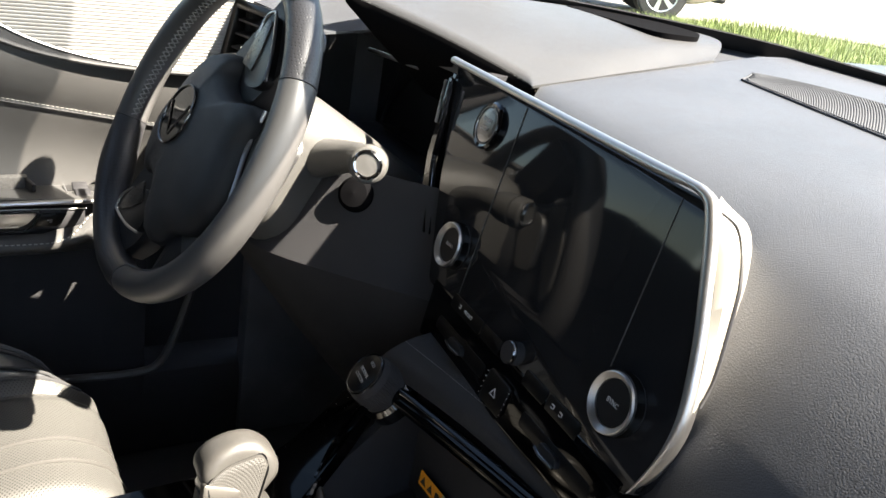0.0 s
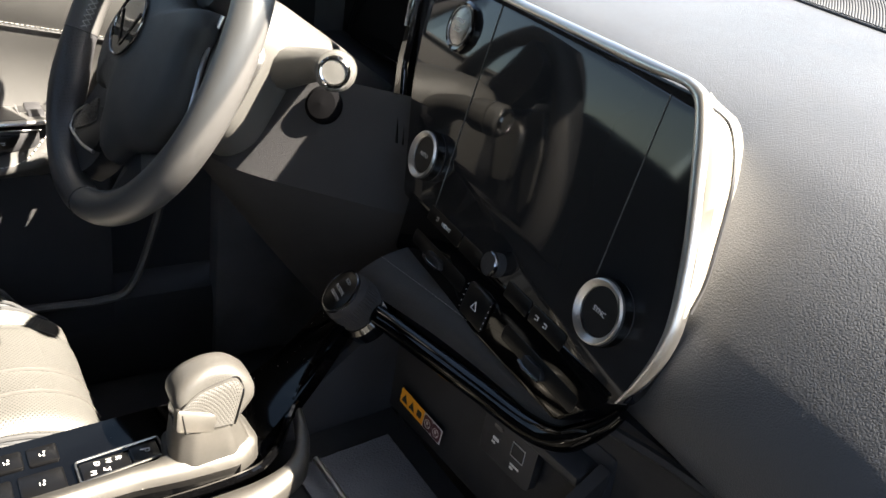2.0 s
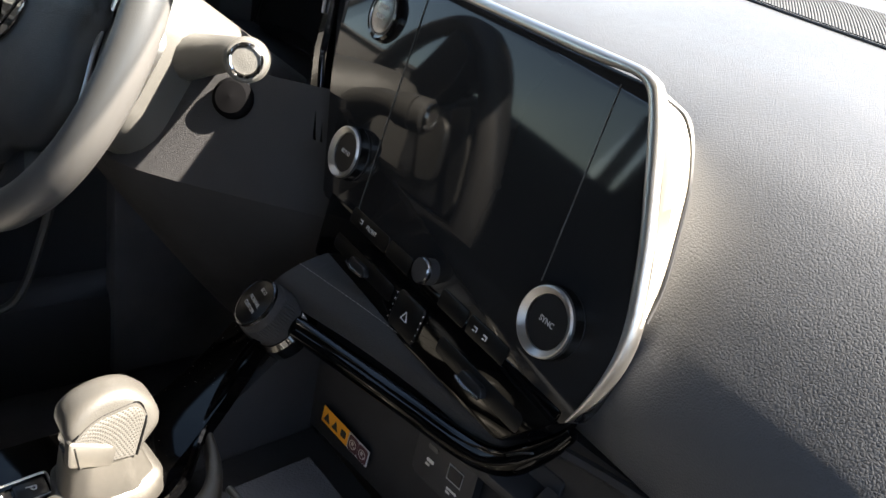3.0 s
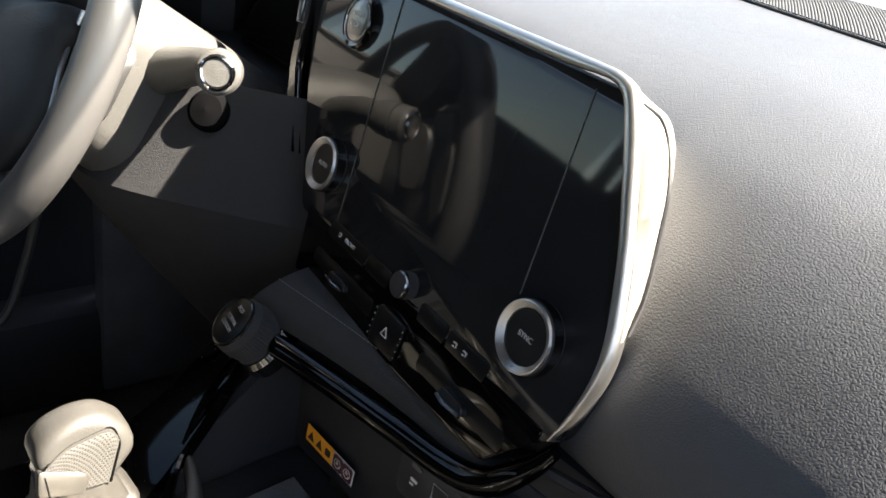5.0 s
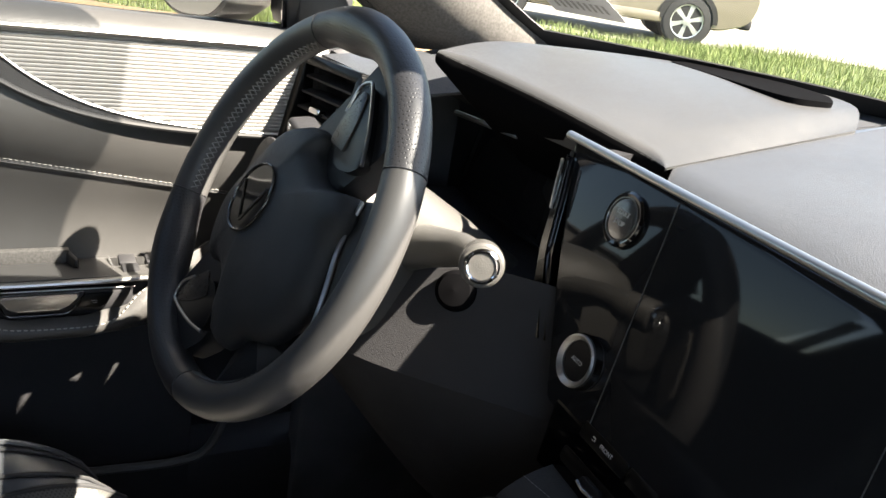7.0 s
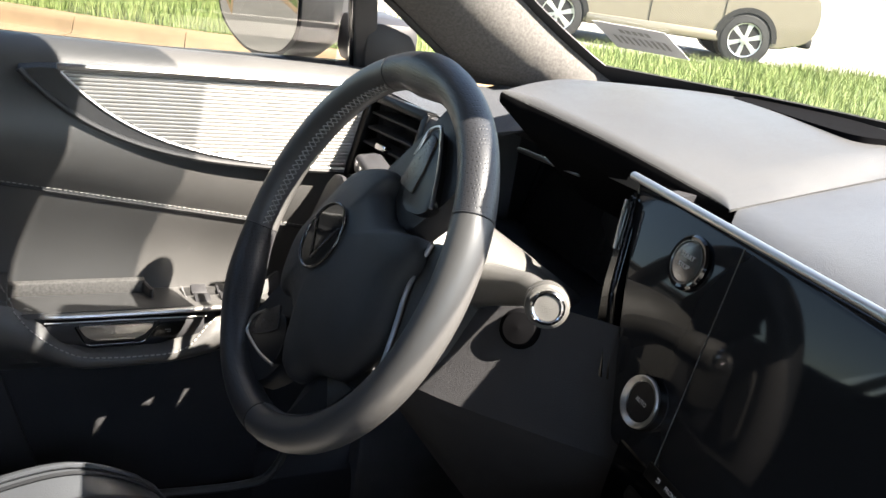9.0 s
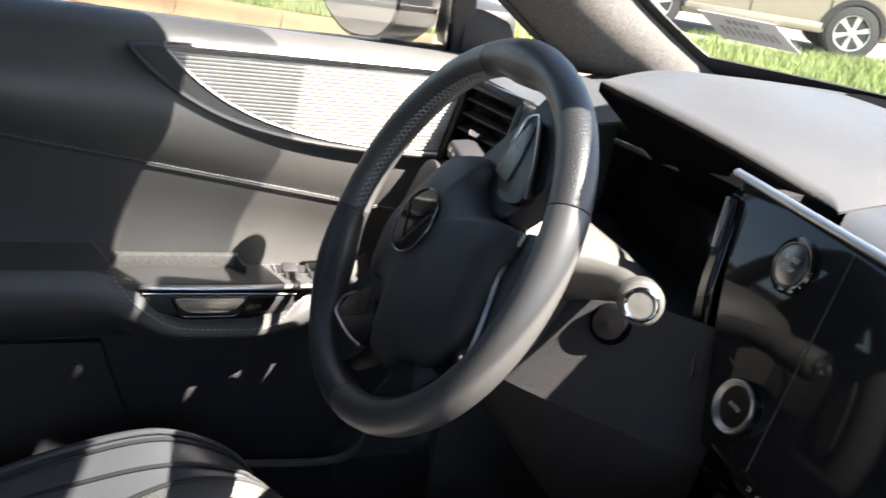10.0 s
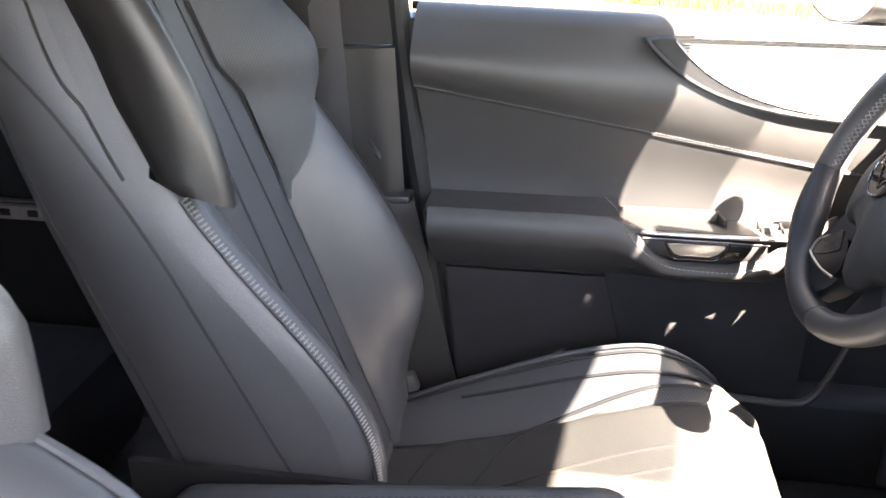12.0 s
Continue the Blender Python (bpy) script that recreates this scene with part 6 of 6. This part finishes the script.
# ---- B pillar and belt ----
pillar = thing("b_pillar_trim", (-0.69, -0.25, 0.9), "dark grey moulded pillar trim behind the driver's door", "pillar trim", kind="structure")
part("upper_cover", sheet(lambda u, v: (-0.682 + 0.018 * math.sin(math.pi * u) + 0.07 * (0.34 + 0.66 * v), -0.40 + 0.228 * u - 0.03 * v * u, 1.086 + 0.434 * v), 8, 12, -0.02), DARK, pillar, "dark upper pillar cover")
part("middle_cover", sheet(lambda u, v: (-0.675 + 0.02 * math.sin(math.pi * u) + 0.024 * v + 0.006 * math.exp(-((u - 0.9) / 0.08) ** 2), -0.40 + 0.238 * u - 0.006 * v, 0.86 + 0.222 * v), 16, 10, -0.02), PILLAR, pillar)
part("lower_cover", sheet(lambda u, v: (-0.660 + 0.02 * math.sin(math.pi * u), -0.40 + 0.255 * u + 0.09 * v, 0.855 - 0.42 * v), 8, 12, 0.02), PILLAR, pillar)
part("ledge", box_at((-0.668, -0.27, 0.858), (0.04, 0.24, 0.012), 0.004), PILLAR, pillar)
belt = thing("seat_belt", (-0.63, -0.25, 0.9), "black webbing seat belt hanging by the pillar", "seat belt")
part("webbing", sheet(lambda u, v: (-0.635 + 0.005 * u, -0.302 + 0.046 * u + 0.05 * v, 1.45 - 0.92 * v), 3, 16, 0.0015), BELT, belt)
part("hook", tube(smooth_path([(-0.62, -0.20, 0.955), (-0.61, -0.19, 0.945), (-0.61, -0.185, 0.935)], 3), 0.004, 6), PLASTIC, belt)
part("buckle", box_at((-0.575, -0.150, 0.588), (0.02, 0.05, 0.03), 0.005, (20, 0, 0)), SILVER, belt)


# ---- seats ----
def seat(sign, name, label, ahead=0.0):
    """A bolstered bucket seat; sign -1 is the driver's, +1 its mirror image."""
    s = thing(name, (sign * 0.365, 0.0, 0.45), label, "car seat", "front seats")
    CX, HALF = 0.365, 0.195

    def P(x, y, z):
        return Vector((sign * (CX + x), y + ahead, z))

    def hump(y, pts):
        """Height along y by smooth steps between pairs."""
        n = len(pts)
        slope = [(pts[min(k + 1, n - 1)][1] - pts[max(k - 1, 0)][1]) / (pts[min(k + 1, n - 1)][0] - pts[max(k - 1, 0)][0]) for k in range(n)]
        for k in range(n - 1):
            (ya, za), (yb, zb) = pts[k], pts[k + 1]
            if y <= yb:
                w = yb - ya
                t = min(1.0, max(0.0, (y - ya) / w))
                return (2 * t ** 3 - 3 * t * t + 1) * za + (t ** 3 - 2 * t * t + t) * w * slope[k] + (3 * t * t - 2 * t ** 3) * zb + (t ** 3 - t * t) * w * slope[k + 1]
        return pts[-1][1]

    INNER = [(-0.2, 0.562), (-0.14, 0.566), (0.0, 0.596), (0.10, 0.634), (0.20, 0.668), (0.27, 0.678), (0.322, 0.664), (0.354, 0.628), (0.365, 0.56)]
    OUTER = [(-0.2, 0.566), (-0.14, 0.585), (-0.068, 0.622), (0.045, 0.672), (0.138, 0.702), (0.207, 0.711), (0.254, 0.694), (0.30, 0.655), (0.33, 0.59)]

    def cushion_at(u, v):
        x = (u - 0.5) * 2
        y = -0.18 + 0.545 * v - 0.050 * abs(x) ** 2.5 * v
        bol = max(0.0, (abs(x) - 0.50) / 0.50)
        mix = bol * bol * (3 - 2 * bol)
        z = hump(y, INNER) * (1 - mix) + (hump(y, OUTER) + 0.0) * mix
        z += 0.010 * math.sin(math.pi * min(1.0, bol * 1.15)) * (1 - v * 0.4)
        z -= 0.011 * math.exp(-((abs(x) - 0.50) / 0.05) ** 2)
        edge = max(0.0, (abs(x) - 0.92) / 0.08)
        return P(x * HALF, y, z - 0.02 * edge ** 2)

    def insert_half(v):
        return 0.20 + 0.10 * min(1.0, max(0.0, (v - 0.2) / 0.55)) ** 0.8

    part("cushion", sheet(lambda u, v: cushion_at(u, v) + Vector((0, 0, -0.003)), 44, 40, 0), LEATHER, s)
    part("cushion_insert", sheet(lambda u, v: cushion_at(0.5 + (u - 0.5) * 2 * insert_half(0.02 + 0.89 * v), 0.02 + 0.89 * v), 30, 36, 0), PERF, s, "perforated leather cushion insert")
    part("insert_front", sheet(lambda u, v: cushion_at(0.5 + (u - 0.5) * 2 * insert_half(0.91 + 0.085 * v), 0.91 + 0.085 * v), 30, 10, 0), PERF_FRONT, s)
    # raised seams that run back from the front edge, and two sunk ones that sweep to the middle
    for xa, xb, va in ((0.502, 0.577, 0.33), (0.60, 0.69, 0.42)):
        e0, e1 = 1 - xa, 1 - xb
        pts = [cushion_at(e0 + (e1 - e0) * (1 - t) ** 1.5, va + (0.985 - va) * t) + Vector((0, 0, 0.0004)) for t in (j / 24 for j in range(25))]
        part("raised_seam", tube(pts, 0.0026, 8), KNOB_LEATHER, s)
    for va, vb in ((0.42, 0.30), (0.22, 0.135)):
        pts = [cushion_at(0.70 - 0.27 * t, va + (vb - va) * t ** 0.6) + Vector((0, 0, -0.0004)) for t in (j / 14 for j in range(15))]
        # Sunk only by its dark shade colour, the tube lies on the surface.
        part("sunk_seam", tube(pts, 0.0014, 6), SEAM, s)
    for e in (0.25, 0.75):
        part("insert_seam", tube([cushion_at(0.5 + (1 if e > 0.5 else -1) * insert_half(k / 30), k / 30) + Vector((0, 0, -0.0006)) for k in range(1, 30)], 0.0028, 8), SEAM, s)
    for e in (0.06, 0.94):
        part("cushion_piping", tube([cushion_at(e, k / 30) + Vector((0, 0, 0.001)) for k in range(1, 30)], 0.0032, 8), LEATHER, s)
        lower = 0.082 if e < 0.5 else 0.918
        part("piping_seam", tube([cushion_at(lower, k / 30) + Vector((0, 0, -0.0006)) for k in range(1, 30)], 0.0022, 8), SEAM, s)
        mid_e = 0.165 if e < 0.5 else 0.835
        # Shade of the crease drawn as a dark tube on the bolster.
        part("bolster_crease_shade", tube([cushion_at(mid_e - (0.5 - mid_e) * 0.12 * (1 - k / 18), 0.25 + 0.7 * k / 18) + Vector((0, 0, -0.0006)) for k in range(19)], 0.0024, 8), SEAM, s)

    def skirt_at(u, v):
        if u < 0.25:
            p = cushion_at(0, u / 0.25)
        elif u > 0.75:
            p = cushion_at(1, (1 - u) / 0.25)
        else:
            p = cushion_at((u - 0.25) * 2, 1)
        return Vector((p.x, p.y - 0.02 * v, p.z * (1 - v) + 0.40 * v))

    part("cushion_skirt", sheet(skirt_at, 56, 5, 0), LEATHER, s)

    # backrest
    def back_line(z):
        return -0.155 - (z - 0.62) * 0.37

    def width(z):
        return HALF * (1.0 + 0.02 * math.sin((z - 0.6) * 5) - 0.16 * max(0.0, (z - 1.0) / 0.26) ** 1.5)

    def back_at(u, v):
        x = (u - 0.5) * 2
        z = 0.56 + 0.70 * v
        bol = max(0.0, (abs(x) - 0.46) / 0.54)
        shape = math.sin(math.pi * 0.5 * min(1.0, bol / 0.72)) ** 1.3
        amp = 0.098 * math.exp(-((z - 0.785) / 0.185) ** 2) + 0.018 if x < 0 else 0.106 * math.exp(-((z - 0.80) / (0.29 if z > 0.80 else 0.14)) ** 2)
        if sign > 0 and x < 0:
            amp += 0.055 * math.exp(-((z - 0.975) / 0.055) ** 2)
        y = back_line(z) + amp * shape
        edge = max(0.0, (abs(x) - 0.88) / 0.12)
        y -= 0.038 * edge ** 2
        y -= 0.006 * math.exp(-((abs(x) - 0.47) / 0.05) ** 2)
        return P(x * width(z), y, z)

    part("backrest", sheet(back_at, 52, 40, 0), LEATHER, s)
    part("backrest_insert", sheet(lambda u, v: back_at(0.285 + 0.43 * u, 0.03 + 0.95 * v) + Vector((0, 0.0025, 0.001)), 20, 30, 0), PERF_UP, s, "perforated backrest insert")
    for lo, hi in ((0.275, 0.30), (0.725, 0.70), (0.40, 0.44), (0.60, 0.56)):
        part("backrest_seam", tube([back_at(lo + (hi - lo) * k / 24, 0.03 + 0.95 * k / 24) + Vector((0, 0.003, 0.002)) for k in range(25)], 0.0011, 6), DARK, s)
        part("seam_stitching", stitches([back_at(lo + 0.012 + (hi - lo) * k / 24, 0.03 + 0.95 * k / 24) + Vector((0, 0.004, 0.003)) for k in range(25)], 0.004, 0.003, 0.0005, lift=(0, 0, 0)), LEATHER, s)

    def rear_y(z):
        return -0.285 - 0.36 * (z - 0.66)

    for side in (0, 1):
        out = sign * (1 if side else -1)

        def side_at(u, v, side=side, out=out):
            f = back_at(side, v)
            y = f.y + (rear_y(f.z) + ahead - f.y) * u
            return Vector((f.x + out * 0.014 * math.sin(math.pi * min(1.0, u * 0.97)), y, f.z))

        part("backrest_side", sheet(side_at, 16, 34, 0), LEATHER, s, "smooth leather backrest side")
        def side_line(pts, side_at=side_at):
            """Points on the side for places given by y and z."""
            out_pts = []
            for q in smooth_path([(0, y, z) for y, z in pts], 6):
                v = (q.z - 0.56) / 0.70
                f = side_at(0.0, v)
                out_pts.append(side_at(min(0.97, max(0.03, (f.y - q.y - ahead) / (f.y - rear_y(f.z) - ahead))), v))
            return out_pts

        for pts, r in (([(-0.425, 1.155), (-0.375, 1.10), (-0.309, 1.0), (-0.262, 0.915), (-0.222, 0.835), (-0.176, 0.735), (-0.165, 0.70)], 0.0018), ([(-0.40, 1.202), (-0.371, 1.130), (-0.324, 1.079), (-0.288, 1.043)], 0.0018)):
            part("side_seam", tube([p + Vector((out * 0.0004, 0, 0)) for p in side_line(pts)], r, 6), SEAM, s)
        part("side_seam", tube([Vector(side_at(0.92, 0.04 + 0.92 * k / 24)) + Vector((out * 0.0002, 0, 0)) for k in range(25)], 0.0011, 6), SEAM, s)
        e = 0.965 if side else 0.035
        line = [back_at(e, 0.04 + 0.62 * k / 36) + Vector((out * 0.002, 0.001, 0.001)) for k in range(37)]
        part("bolster_piping", tube(line, 0.0036, 8), LEATHER if side == 0 else DARK, s)
        ladder = bmesh.new()
        for p, q in zip(line, line[1:]):
            for j in range(3):
                c = p.lerp(q, (j + 0.5) / 3) + Vector((0, 0.0028, 0.0022))
                tube([c + Vector((out * 0.0045, -0.0012, 0)), c + Vector((-out * 0.003, 0.0012, 0.0012))], 0.0010, 5, ladder)
        if sign < 0 and side == 0:
            part("bolster_stitching", ladder, STITCH, s, "pale ladder stitching")

    # shoulder wings: a deep smooth one beside the console, a ribbed tapering one beside the door
    def near_ring(v):
        z = 1.02 + 0.245 * v
        front = -0.216 - 0.030 * v - 0.070 * v * v if sign < 0 else -0.237 - 0.3 * max(0.0, z - 1.085) - 7.0 * max(0.0, z - 1.085) ** 2
        rear = -0.288 - 0.40 * (z - 1.02) if sign < 0 else front - 0.075
        w = max(0.192, width(z) + 0.010)
        slope = 0.40 * max(0.0, 1 - v * 2.5)
        base = back_line(z)
        plan = ((-w + 0.012, rear + 0.002), (-w - 0.001, rear + 0.008), (-w - 0.005, rear + 0.028), (-0.206, (rear + front) / 2 + 0.006), (-0.201, front - 0.012), (-0.194, front - 0.002), (-0.180, front - 0.004), (-0.150, (front + base) / 2 + 0.012), (-0.112, base + 0.010), (-0.105, base - 0.02))
        return [P(x, y, z + (front - y) * slope) for x, y in plan]

    rows = [near_ring(k / 18) for k in range(19)]
    tuck = [p + Vector((-sign * -0.004, -0.012, 0.004)) for p in rows[0]]
    part("shoulder_wing", loft([tuck] + rows), WING_SHADE if sign < 0 else LEATHER, s, "smooth leather shoulder wing, its shade put into the dark colour" if sign < 0 else "grey leather shoulder wing", sharp=70)

    def far_wing(u, v):
        z = 0.925 + 0.32 * v
        edge = hump(z, [(0.88, -0.289), (0.95, -0.272), (1.026, -0.256), (1.107, -0.252), (1.157, -0.293), (1.25, -0.372)])
        wide = 0.125 * min(1.0, v / 0.55) ** 1.2 + 0.002
        xo = 0.088 + 0.084 * min(1.0, v / 0.42) - 0.02 * max(0.0, v - 0.6)
        base = back_line(z) - 0.004
        y = edge + (base - edge) * u ** 1.3 + 0.006 * math.sin(math.pi * u)
        x = xo - wide * u
        on = back_at(0.5 + x / (2 * width(z)), (z - 0.56) / 0.70).y - ahead + 0.004
        return P(x, max(y, on), z)

    part("shoulder_wing", sheet(far_wing, 14, 26, -0.006 if sign < 0 else 0.006), WEAVE, s, "ribbed cloth shoulder wing")
    part("wing_piping", tube([far_wing(0, k / 26) for k in range(9, 27)], 0.0028, 8), LEATHER, s)
    head = [[P(x, y - 0.40 - 0.25 * (z - 1.25), z) for x, y in rounded(w, d, d * 0.4, 5)] for z, w, d in ((1.22, 0.12, 0.06), (1.25, 0.20, 0.09), (1.36, 0.24, 0.11), (1.42, 0.22, 0.10), (1.44, 0.16, 0.05))]
    part("headrest", loft(head), LEATHER, s)
    part("backrest_shell", sheet(lambda u, v: P((u - 0.5) * 2 * width(0.56 + 0.7 * v), rear_y(0.56 + 0.7 * v), 0.56 + 0.70 * v), 10, 14, 0), DARK, s)
    return s


seat(-1, "driver_seat", "grey leather driver's seat with perforated insert and deep bolsters")
seat(1, "passenger_seat", "grey leather passenger seat beside the console", 0.05)
